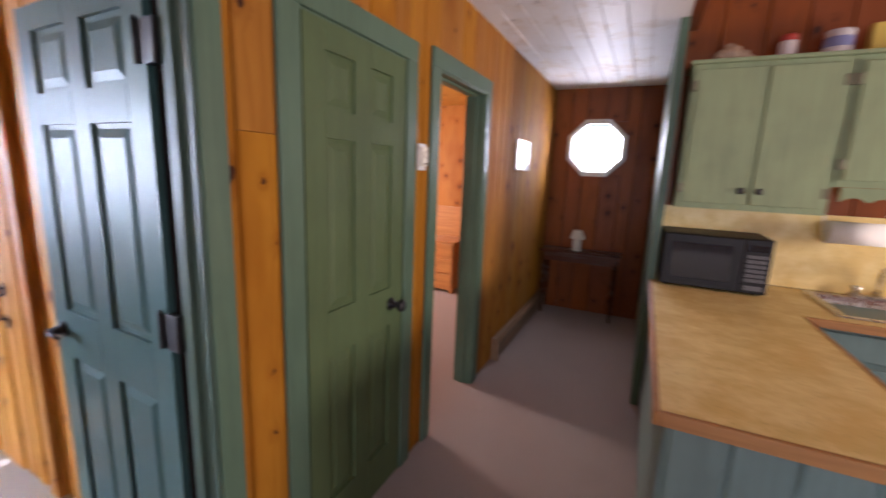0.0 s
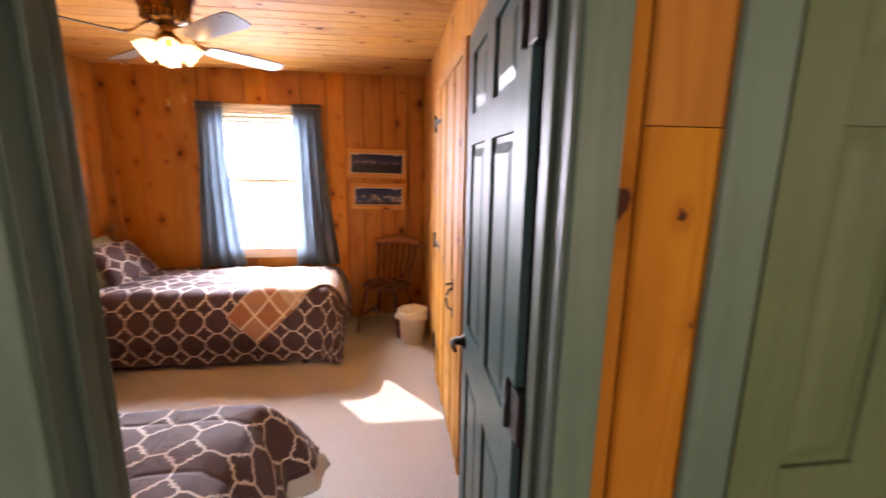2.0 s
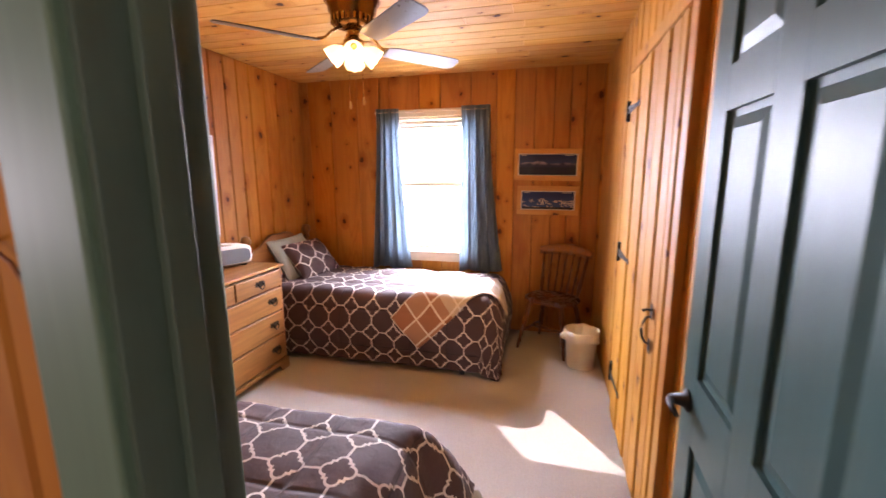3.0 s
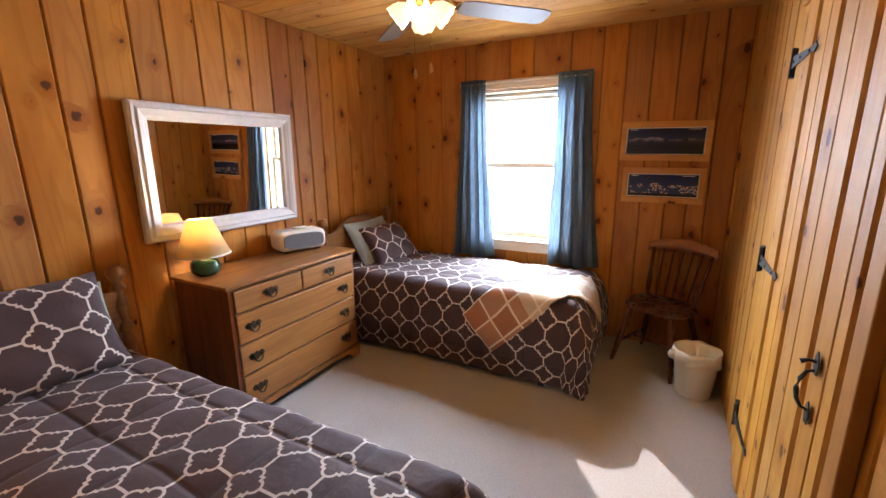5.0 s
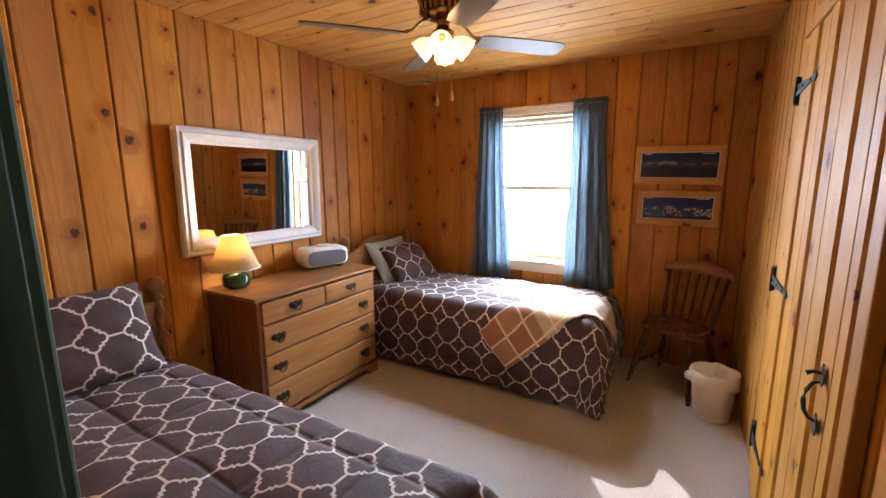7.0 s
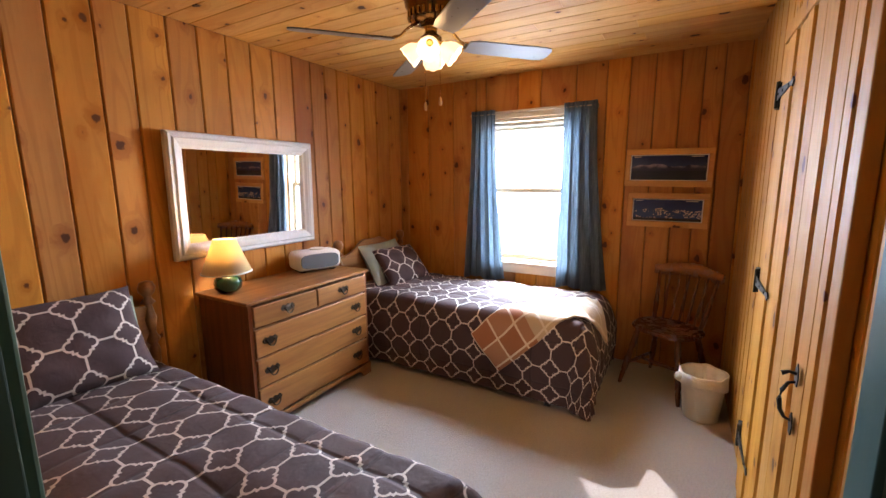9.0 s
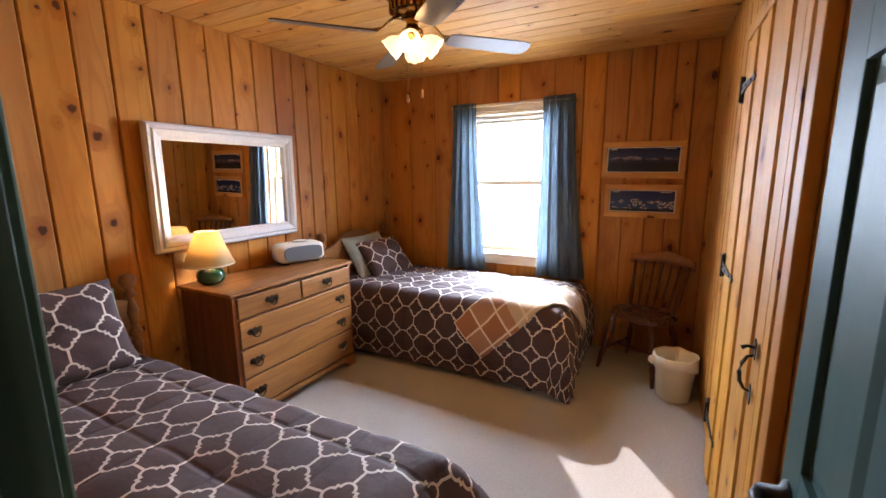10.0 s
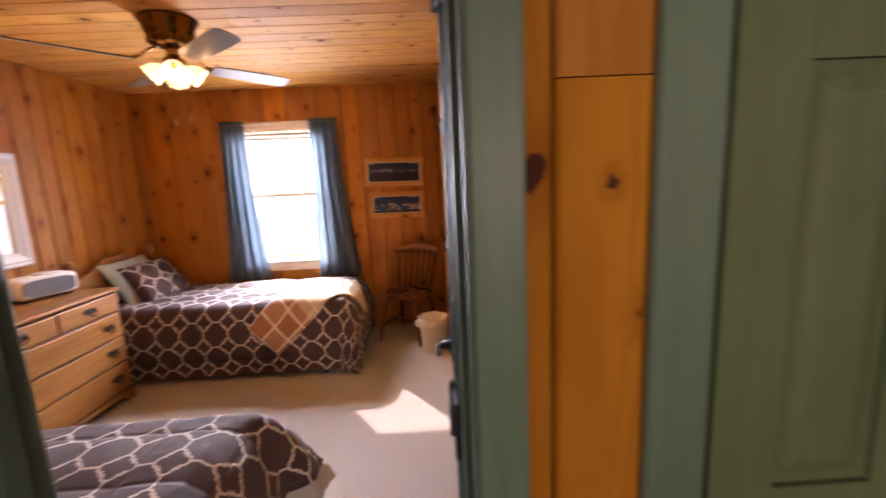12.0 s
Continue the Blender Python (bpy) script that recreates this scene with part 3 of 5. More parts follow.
# ---- bedroom window ----
def sash_window(name, y0, y1, z0, z1, x, label):
    t = thing(name, label, "window", kind="structure")
    mid = (z0 + z1) / 2 + 0.01
    fw = 0.045
    part("window_frame", boxed(x - 0.14, x - 0.005, y0, y0 + 0.02, z0, z1), M_SASH, t)
    part("window_frame", boxed(x - 0.14, x - 0.005, y1 - 0.02, y1, z0, z1), M_SASH, t)
    part("window_frame", boxed(x - 0.14, x - 0.005, y0 + 0.02, y1 - 0.02, z1 - 0.02, z1), M_SASH, t)
    part("window_frame", boxed(x - 0.14, x - 0.005, y0 + 0.02, y1 - 0.02, z0, z0 + 0.02), M_SASH, t)
    for n, a, b, d in (("upper_sash", mid - 0.02, z1 - 0.02, -0.10), ("lower_sash", z0 + 0.02, mid + 0.02, -0.065)):
        bm = bmesh.new()
        box(bm, x + d - 0.03, x + d, y0 + 0.02, y0 + 0.02 + fw, a, b, bevel=0.003)
        box(bm, x + d - 0.03, x + d, y1 - 0.02 - fw, y1 - 0.02, a, b, bevel=0.003)
        box(bm, x + d - 0.03, x + d, y0 + 0.02 + fw, y1 - 0.02 - fw, a, a + fw, bevel=0.003)
        box(bm, x + d - 0.03, x + d, y0 + 0.02 + fw, y1 - 0.02 - fw, b - 0.04, b, bevel=0.003)
        s = part(n, bm, M_SASH, t, "pale pine sash")
        g = part("pane", boxed(x + d - 0.018, x + d - 0.014, y0 + 0.06, y1 - 0.06, a + fw - 0.005, b - 0.035), M_GLASS, s)
        g.visible_shadow = False
    part("window_sill", boxed(x - 0.06, x + 0.055, y0 - 0.07, y1 + 0.07, z0 - 0.025, z0 + 0.004, bevel=0.006), M_SASH, t, "pale pine window sill")
    part("apron", boxed(x + 0.018, x + 0.034, y0 - 0.05, y1 + 0.05, z0 - 0.10, z0 - 0.026, bevel=0.003), M_SASH, t)
    part("casing_leg", boxed(x + 0.018, x + 0.036, y0 - 0.07, y0, z0 + 0.005, z1, bevel=0.003), M_SASH, t)
    part("casing_leg", boxed(x + 0.018, x + 0.036, y1, y1 + 0.07, z0 + 0.005, z1, bevel=0.003), M_SASH, t)
    part("casing_head", boxed(x + 0.018, x + 0.036, y0 - 0.07, y1 + 0.07, z1, z1 + 0.07, bevel=0.003), M_SASH, t)
    return t


M_SASH = pine("sash_pine", (0.70, 0.60, 0.46), (0.58, 0.46, 0.31), (0.16, 0.07, 0.03), along="y", knots=0.2, tint=0.1)
sash_window("window_1", WIN[0], WIN[1], WIN[2], WIN[3], XW, "double-hung bedroom window with pale pine sashes")
blind = thing("roller_blind", "cream roller blind rolled up at the window head", "blind")
M_BLIND = plain("cream_vinyl", (0.72, 0.68, 0.58), 0.5, grain=0.03)
part("roller", rod(bmesh.new(), (XW - 0.03, WIN[0] + 0.03, WIN[3] - 0.05), (XW - 0.03, WIN[1] - 0.03, WIN[3] - 0.05), 0.022, seg=14), M_BLIND, blind)
part("shade_cloth", boxed(XW - 0.054, XW - 0.05, WIN[0] + 0.04, WIN[1] - 0.04, WIN[3] - 0.085, WIN[3] - 0.05), M_BLIND, blind)
part("hem_bar", boxed(XW - 0.058, XW - 0.046, WIN[0] + 0.04, WIN[1] - 0.04, WIN[3] - 0.10, WIN[3] - 0.085, bevel=0.003), M_BLIND, blind)

# ---- curtains ----
def fabric(name, color, through_light, rough=0.8):
    n = Nodes(name, rough, Sheen_Weight=0.2)
    p = n.where()
    weave = n.noise(p, 700.0, 2)
    slub = n.noise(n.vec("MULTIPLY", p, (1, 1, 0.05)), 160.0, 3)
    c = n.mix(n.step(slub, 0.35, 0.7), [v * 0.8 for v in color], [v * 1.2 for v in color])
    n.set("Base Color", c)
    n.bump(n.math("ADD", weave, slub), 0.25, 0.001)
    if through_light:
        tr = n.node("BsdfTranslucent", {"Color": c})
        mixed = n.node("MixShader", {0: through_light, 1: n.p.outputs[0], 2: tr.outputs[0]})
        n.tree.links.new(mixed.outputs[0], n.tree.nodes["Material Output"].inputs[0])
    return n.mat


M_CURTAIN = fabric("slate_blue_curtain", (0.235, 0.285, 0.325), 0.72)


def curtain(name, top, bottom, z0, z1, x, seed, label):
    """Gathered panel hung from a rod pocket, wider at the hem."""
    rng = random.Random(seed)
    t = thing(name, label, "curtain", pose(x, (bottom[0] + bottom[1]) / 2, z0))
    ox, oy = x, (bottom[0] + bottom[1]) / 2
    ph = [rng.uniform(0, 6.28) for _ in range(4)]
    bm = bmesh.new()
    nu, nv = 72, 34
    rows = []
    for j in range(nv + 1):
        f = j / nv
        z = z1 + (z0 - z1) * f
        e = f ** 1.6
        a, b = top[0] + (bottom[0] - top[0]) * e, top[1] + (bottom[1] - top[1]) * e
        amp = 0.010 + 0.016 * f
        row = []
        for i in range(nu + 1):
            g = i / nu
            w = math.sin(g * 23 + ph[0] + 0.8 * math.sin(f * 3 + ph[1])) + 0.45 * math.sin(g * 47 + ph[2] + f * 1.5)
            wx = amp * w + 0.008 * math.sin(f * 9 + g * 5 + ph[3]) * f
            head = 0.012 * math.sin(g * 120) if f < 0.06 else 0
            row.append(bm.verts.new((x + 0.03 + wx + head - ox, a + (b - a) * g + 0.006 * math.sin(g * 60 + f * 4) - oy, z - z0 + 0.012 * math.sin(g * 9 + ph[1]) * f)))
        rows.append(row)
    ring_faces(bm, rows, close=False)
    p = part("panel", bm, M_CURTAIN, t)
    sol = p.modifiers.new("thick", "SOLIDIFY")
    sol.thickness = 0.002
    return t


rodt = thing("curtain_rod", "thin pine curtain rod above the window", "curtain rod")
part("rod", rod(bmesh.new(), (XW + 0.098, 0.43, 2.13), (XW + 0.098, 1.56, 2.13), 0.005), M_SASH, rodt)
for y in (0.44, 1.55):
    part("bracket", boxed(XW + 0.018, XW + 0.101, y - 0.006, y + 0.006, 2.115, 2.145, bevel=0.002), M_SASH, rodt)
curtain("curtain", (0.445, 0.67), (0.375, 0.78), 0.60, 2.165, XW + 0.068, 1, "slate blue curtain panel gathered beside the window")
curtain("curtain", (1.295, 1.56), (1.285, 1.69), 0.60, 2.165, XW + 0.068, 2, "slate blue curtain panel lit through by sun")

# ---- beds ----
def drape_at(bed, u, v, lift=0.0):
    """The place of a cloth point (u across, v along, both in metres of cloth) laid over a bed."""
    x0, x1, y1, top, floor_gap = bed["x0"], bed["x1"], bed["y1"], bed["top"], bed["low"]
    ou = u - x1 if u > x1 else (u - x0 if u < x0 else 0.0)
    ov = max(0.0, v - y1)
    cx, cy = min(max(u, x0), x1), min(v, y1)
    a = math.hypot(ou, ov)
    crown = 0.018 * max(0, 1 - ((2 * cx - x0 - x1) / (x1 - x0)) ** 4)
    cu, cv = (u - bed["corner"][0]) / 0.30 - 0.5, (v - bed["corner"][1]) / 0.30 - 0.5
    puff = 0.010 * (abs(math.sin(math.pi * cu)) ** 0.6 + abs(math.sin(math.pi * cv)) ** 0.6)
    soft = 0.010 * noise.noise((u * 3.1, v * 3.1, bed["seed"])) + 0.006 * noise.noise((u * 8, v * 8, bed["seed"] + 5))
    if a < 1e-6:
        return Vector((cx, cy, top + crown + puff + soft + lift))
    length = max(abs(ou), ov) + 0.10 * min(abs(ou), ov)
    r = 0.085
    if length < r * math.pi / 2:
        out, drop = r * math.sin(length / r), r * (1 - math.cos(length / r))
    else:
        rest = length - r * math.pi / 2
        out, drop = r + bed["flare"] * rest, r + 0.985 * rest
    out += bed["bulge"] * math.sin(math.pi * min(1.0, drop / 0.5))
    along = v if abs(ou) > ov else u
    fold = bed["fold"] * min(1, drop / 0.4) * (noise.noise((along * 5.0, 2.0, bed["seed"] + 9)) + 0.5 * noise.noise((along * 11.0, 4.0, bed["seed"])))
    both = min(abs(ou), ov)
    out += bed["peak"] * both
    fold += bed["fold"] * 0.24 * math.sin(both * 15) * min(1, drop / 0.3)
    d = Vector((ou / a, ov / a, 0))
    p = Vector((cx, cy, 0)) + d * max(0.0, out + fold + (puff + lift) * 0.8)
    p.z = max(floor_gap, top + (puff + soft + lift) * max(0, 1 - drop / 0.12) - drop)
    return p


def cloth(name, bed, corner, du, dv, nu, nv, material, parent, lift=0.0, thick=0.012, label=""):
    """A rectangle of cloth laid over a bed, with its own flat coordinates as UV."""
    bm = bmesh.new()
    layer = bm.loops.layers.uv.new("UVMap")
    place, rows = {}, []
    for j in range(nv + 1):
        row = []
        for i in range(nu + 1):
            u = corner[0] + du[0] * i / nu + dv[0] * j / nv
            v = corner[1] + du[1] * i / nu + dv[1] * j / nv
            vert = bm.verts.new(drape_at(bed, u, v, lift))
            place[vert] = (i / nu * math.hypot(*du), j / nv * math.hypot(*dv))
            row.append(vert)
        rows.append(row)
    ring_faces(bm, rows, close=False)
    for f in bm.faces:
        for lp in f.loops:
            lp[layer].uv = place[lp.vert]
    bmesh.ops.recalc_face_normals(bm, faces=bm.faces)
    p = part(name, bm, material, parent, label)
    sol = p.modifiers.new("thick", "SOLIDIFY")
    sol.thickness, sol.offset = thick, -1
    return p


def turned_post(bm, x, y, h):
    lathe(bm, [(0.028, 0), (0.028, 0.28), (0.034, 0.30), (0.034, 0.34), (0.022, 0.36), (0.018, 0.40), (0.03, 0.46), (0.032, h * 0.60), (0.022, h * 0.63), (0.04, h * 0.66),
               (0.020, h * 0.70), (0.034, h * 0.78), (0.016, h * 0.86), (0.036, h * 0.875), (0.016, h * 0.905), (0.038, h * 0.935), (0.043, h * 0.96), (0.032, h * 0.99), (0.005, h)], (x, y, 0), 18)


def twin_bed(name, x0, x1, y0, y1, post_h, label, inset=0.06):
    t = thing(name, label, "bed", pose(0, 0, 0))
    hb = bmesh.new()
    n, pts = 24, []
    w = x1 - x0
    for i in range(n + 1):
        f = i / n
        pts.append((x0 + f * w, post_h * 0.84 + 0.14 * math.sin(math.pi * f) ** 1.3 + 0.012 * math.cos(6 * math.pi * f)))
    prism(hb, [(x0, post_h * 0.50), (x1, post_h * 0.50), *pts[::-1]], y0 - 0.012, y0 + 0.012, "y", bevel=0.004)
    part("headboard_panel", hb, M_MAPLE, t)
    for x in (x0, x1):
        pb = bmesh.new()
        turned_post(pb, x, y0, post_h)
        part("bed_post", pb, M_MAPLE, t, "turned maple bed post")
    for x in (x0 + inset - 0.02, x1 - inset + 0.02):
        part("side_rail", boxed(x - 0.012, x + 0.012, y0 + 0.03, y1 - 0.02, 0.20, 0.32, bevel=0.004), M_MAPLE_DARK, t)
    part("box_spring", boxed(x0 + inset, x1 - inset, y0 + 0.04, y1 - 0.03, 0.22, 0.40, bevel=0.03), M_MATTRESS, t)
    part("mattress", boxed(x0 + inset, x1 - inset, y0 + 0.04, y1 - 0.03, 0.40, 0.565, bevel=0.05, seg=3), M_MATTRESS, t)
    for x in (x0 + 0.06, x1 - 0.06):
        part("bed_leg", boxed(x - 0.02, x + 0.02, y1 - 0.12, y1 - 0.08, 0, 0.22, bevel=0.003), M_UNDERBED, t)
    # block added to fill the space below the bed with painted shade
    part("underbed_block", boxed(x0 + inset + 0.01, x1 - inset - 0.01, y0 + 0.05, y1 - 0.04, 0.03, 0.215), M_UNDERBED, t, "near-black block standing in for shade under the bed")
    return t


def pillow(name, m, w, h, th, material, label, seed):
    t = bmesh.new()
    layer = t.loops.layers.uv.new("UVMap")
    n = 26
    place = {}
    for sgn in (1, -1):
        rows = []
        for j in range(n + 1):
            row = []
            for i in range(n + 1):
                a, b = 2 * i / n - 1, 2 * j / n - 1
                k = (max(0.0, 1 - abs(a) ** 3.2) * max(0.0, 1 - abs(b) ** 3.2)) ** 0.55
                pinch = 1 - 0.07 * (1 - abs(b) ** 2) * abs(a) ** 6
                pinch2 = 1 - 0.07 * (1 - abs(a) ** 2) * abs(b) ** 6
                wr = 0.012 * noise.noise((a * 3, b * 3, seed)) * (0.3 + k)
                v = t.verts.new((a * w / 2 * pinch, b * h / 2 * pinch2, sgn * (th / 2 * k + 0.003) + wr))
                place[v] = (a * w / 2 + 0.3, b * h / 2 + 0.25)
                row.append(v)
            rows.append(row)
        ring_faces(t, rows if sgn > 0 else [r[::-1] for r in rows], close=False)
    bmesh.ops.remove_doubles(t, verts=t.verts, dist=0.0001)
    for f in t.faces:
        for lp in f.loops:
            lp[layer].uv = place.get(lp.vert, (0, 0))
    ob = part(name, t, material)
    ob.matrix_world = m
    return tagged(ob, label, "pillow")


twin_bed("near_twin_bed", -4.05, -3.07, -0.365, 1.66, 1.0, "maple twin bed with turned posts, made up", inset=0.10)
NEAR = dict(x0=-3.935, x1=-3.17, y1=1.58, top=0.575, low=0.10, seed=1.0, flare=0.30, bulge=0.015, peak=0.5, fold=0.05, corner=(-4.315, -0.30))
nb = cloth("comforter", NEAR, (-4.315, -0.30), (1.30, 0), (0, 2.27), 96, 150, M_CLOTH, None, thick=0.02)
cloth("lining", NEAR, (-4.36, -0.29), (1.36, 0), (0, 2.36), 60, 90, M_LINING, nb, lift=-0.024, thick=0.002, label="pale grey comforter lining")
tagged(nb, "plum-grey quilted comforter with cream trellis print", "comforter")
twin_bed("twin_bed", -6.42, -5.52, -0.33, 1.60, 1.04, "maple twin bed beside the window, made up")
FAR = dict(x0=-6.43, x1=-5.68, y1=1.63, top=0.595, low=0.03, seed=7.0, flare=0.13, bulge=0.05, peak=0.12, fold=0.022, corner=(-6.56, -0.26))
fb = cloth("comforter", FAR, (-6.56, -0.26), (1.48, 0), (0, 2.48), 96, 160, M_CLOTH, None, thick=0.02)
cloth("lining", FAR, (-6.56, -0.25), (1.485, 0), (0, 2.485), 60, 90, M_UNDERBED, fb, lift=-0.024, thick=0.002, label="dark comforter lining")
tagged(fb, "plum-grey comforter with cream trellis print, sunlit", "comforter")


def plaid(name):
    n = Nodes(name, 0.92, Sheen_Weight=0.4)
    uv = n.node("SeparateXYZ", {0: n.node("UVMap").outputs[0]}).outputs
    u, v = (n.math("DIVIDE", uv[i], 0.15) for i in (0, 1))
    fu, fv = (n.math("ABSOLUTE", n.math("SUBTRACT", n.math("FRACT", c), 0.5)) for c in (u, v))
    line = n.math("GREATER_THAN", n.math("MAXIMUM", fu, fv), 0.455)
    check = n.math("PINGPONG", n.math("ADD", n.math("FLOOR", u), n.math("FLOOR", v)), 1.0)
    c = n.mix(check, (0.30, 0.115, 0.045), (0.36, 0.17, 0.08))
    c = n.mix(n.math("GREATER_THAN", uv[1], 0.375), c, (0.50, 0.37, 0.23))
    c = n.mix(line, c, (0.66, 0.55, 0.40))
    n.set("Base Color", c)
    n.bump(n.noise(n.where(), 300.0, 3), 0.6, 0.003)
    return n.mat


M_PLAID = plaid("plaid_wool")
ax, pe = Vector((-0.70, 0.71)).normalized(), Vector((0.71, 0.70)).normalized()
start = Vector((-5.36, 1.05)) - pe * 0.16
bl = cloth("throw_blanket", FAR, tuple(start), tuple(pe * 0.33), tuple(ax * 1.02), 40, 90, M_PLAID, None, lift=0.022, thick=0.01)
tagged(bl, "brown plaid wool throw folded across the bed foot", "blanket")

pillow("pillow", pose(-3.63, -0.185, 0.80, -58, 0, -3), 0.60, 0.48, 0.2, M_PILLOW, "plump trellis-print pillow leaning on the headboard", 1)
M_FLORAL = plain("green_floral_cotton", (0.26, 0.30, 0.22), 0.9, grain=0.6, scale=90)
pillow("under_pillow", pose(-3.665, -0.255, 0.755, -60, 0, -3), 0.60, 0.42, 0.12, M_FLORAL, "green floral pillow behind the trellis one", 2)
pillow("pillow", pose(-6.09, -0.08, 0.75, -48, 0, -8), 0.54, 0.42, 0.16, M_PILLOW, "trellis-print pillow propped on the far bed", 3)
pillow("sage_pillow", pose(-6.04, -0.205, 0.765, -58, 0, 0), 0.58, 0.46, 0.12, M_SHEET, "plain sage green pillow against the headboard", 4)

# ---- dresser and what stands on it ----
DX0, DX1, DY0, DY1, DTOP = -5.40, -4.33, -0.41, 0.104, 0.857


def batwing_pull(parent, x, y, z):
    bm = bmesh.new()
    pts = [(0, 0.030), (0.014, 0.018), (0.036, 0.028), (0.054, 0.008), (0.044, -0.010), (0.022, -0.013), (0, -0.024)]
    outline = [(x + a, z + b) for a, b in pts] + [(x - a, z + b) for a, b in pts[-2:0:-1]]
    prism(bm, outline, y, y + 0.003, "y")
    for s in (-1, 1):
        lathe(bm, [(0.006, 0), (0.007, 0.008), (0.003, 0.016)], (x + s * 0.026, y + 0.002, z + 0.006), 8, (0, 1, 0))
    tube(bm, [(x + 0.028 * math.cos(a), y + 0.018 + 0.004 * math.sin(a), z + 0.006 - 0.036 * math.sin(a)) for a in [math.pi * k / 8 for k in range(9)]], 0.0042, 6)
    part("pull", bm, M_BRONZE, parent, "dark bronze batwing pull")


M_BRONZE = plain("dark_bronze", (0.045, 0.032, 0.022), 0.4, 0.8)
dresser = thing("dresser", "honey maple five-drawer dresser with bracket feet", "dresser")
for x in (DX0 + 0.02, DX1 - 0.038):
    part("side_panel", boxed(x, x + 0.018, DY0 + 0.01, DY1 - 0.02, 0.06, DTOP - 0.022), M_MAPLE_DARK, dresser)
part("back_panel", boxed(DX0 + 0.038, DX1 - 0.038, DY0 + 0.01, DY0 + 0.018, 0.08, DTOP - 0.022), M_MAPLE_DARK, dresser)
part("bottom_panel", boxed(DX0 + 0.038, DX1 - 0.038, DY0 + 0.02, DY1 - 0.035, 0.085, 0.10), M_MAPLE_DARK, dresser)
part("top", boxed(DX0, DX1, DY0, DY1, DTOP - 0.022, DTOP, bevel=0.006, seg=3), M_MAPLE, dresser, "maple top with eased edge")
rows = [(0.69, 0.822), (0.503, 0.68), (0.313, 0.493), (0.105, 0.303)]
rails = bmesh.new()
for z in (0.68, 0.493, 0.303):
    box(rails, DX0 + 0.038, DX1 - 0.038, DY1 - 0.05, DY1 - 0.024, z, z + 0.01)
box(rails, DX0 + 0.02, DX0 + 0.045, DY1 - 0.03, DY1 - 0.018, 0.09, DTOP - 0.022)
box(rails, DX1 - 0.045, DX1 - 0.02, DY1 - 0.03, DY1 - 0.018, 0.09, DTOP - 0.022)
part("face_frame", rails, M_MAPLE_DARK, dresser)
split = -4.865
for k, (z0, z1) in enumerate(rows):
    spans = [(DX0 + 0.047, split - 0.006), (split + 0.006, DX1 - 0.047)] if k == 0 else [(DX0 + 0.047, DX1 - 0.047)]
    for a, b in spans:
        d = part("drawer", boxed(a, b, DY1 - 0.045, DY1 - 0.006, z0 + 0.003, z1 - 0.003, bevel=0.006, seg=2), M_MAPLE, dresser)
        at = [(a + b) / 2] if k == 0 else [DX1 - 0.145, DX0 + 0.163]
        for x in at:
            batwing_pull(d, x, DY1 - 0.006, (z0 + z1) / 2)
skirt = bmesh.new()
out = [(DX0 + 0.012, 0.0), (DX0 + 0.10, 0.0), (DX0 + 0.115, 0.03), (DX0 + 0.15, 0.055), (DX0 + 0.30, 0.06), (DX1 - 0.30, 0.06), (DX1 - 0.15, 0.055), (DX1 - 0.115, 0.03), (DX1 - 0.10, 0.0), (DX1 - 0.012, 0.0), (DX1 - 0.012, 0.092), (DX0 + 0.012, 0.092)]
prism(skirt, out, DY1 - 0.025, DY1 - 0.004, "y", bevel=0.003)
part("bracket_skirt", skirt, M_MAPLE, dresser)
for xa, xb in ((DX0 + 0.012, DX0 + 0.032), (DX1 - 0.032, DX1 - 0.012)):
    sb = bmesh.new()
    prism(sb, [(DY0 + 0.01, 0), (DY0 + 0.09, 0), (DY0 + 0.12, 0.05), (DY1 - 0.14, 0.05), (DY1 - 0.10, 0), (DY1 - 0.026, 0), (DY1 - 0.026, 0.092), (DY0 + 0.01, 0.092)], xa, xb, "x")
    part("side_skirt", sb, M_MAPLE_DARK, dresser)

M_GREENGLAZE = plain("green_glaze", (0.012, 0.06, 0.03), 0.08, scale=12, grain=0.3, Coat_Weight=0.6)
n_sh = Nodes("lamp_shade_cloth", 0.8)
n_sh.p.inputs["Base Color"].default_value = (0.8, 0.66, 0.42, 1)
tr_sh = n_sh.node("BsdfTranslucent", {"Color": (0.92, 0.74, 0.42, 1)})
mx_sh = n_sh.node("MixShader", {0: 0.68, 1: n_sh.p.outputs[0], 2: tr_sh.outputs[0]})
n_sh.tree.links.new(mx_sh.outputs[0], n_sh.tree.nodes["Material Output"].inputs[0])
LX, LY = -4.455, -0.245
tl = thing("table_lamp", "small green ceramic table lamp with cream shade, lit", "lamp", pose(LX, LY, DTOP) @ Matrix.Diagonal((1.16, 1.16, 1.28, 1.0)))
part("base", lathe(bmesh.new(), [(0.045, 0), (0.05, 0.004), (0.068, 0.02), (0.072, 0.045), (0.066, 0.068), (0.04, 0.082), (0.024, 0.088), (0.022, 0.10)], (0, 0, 0), 26), M_GREENGLAZE, tl, "green glazed ceramic base")
part("stem", lathe(bmesh.new(), [(0.012, 0.10), (0.010, 0.135), (0.014, 0.14), (0.014, 0.16)], (0, 0, 0), 12), M_BRASS, tl, "brass stem")
sh = part("shade", lathe(bmesh.new(), [(0.125, 0.098), (0.055, 0.262)], (0, 0, 0), 40, caps=False), n_sh.mat, tl, "cream cloth shade glowing warm")
sh.modifiers.new("thick", "SOLIDIFY").thickness = 0.0015
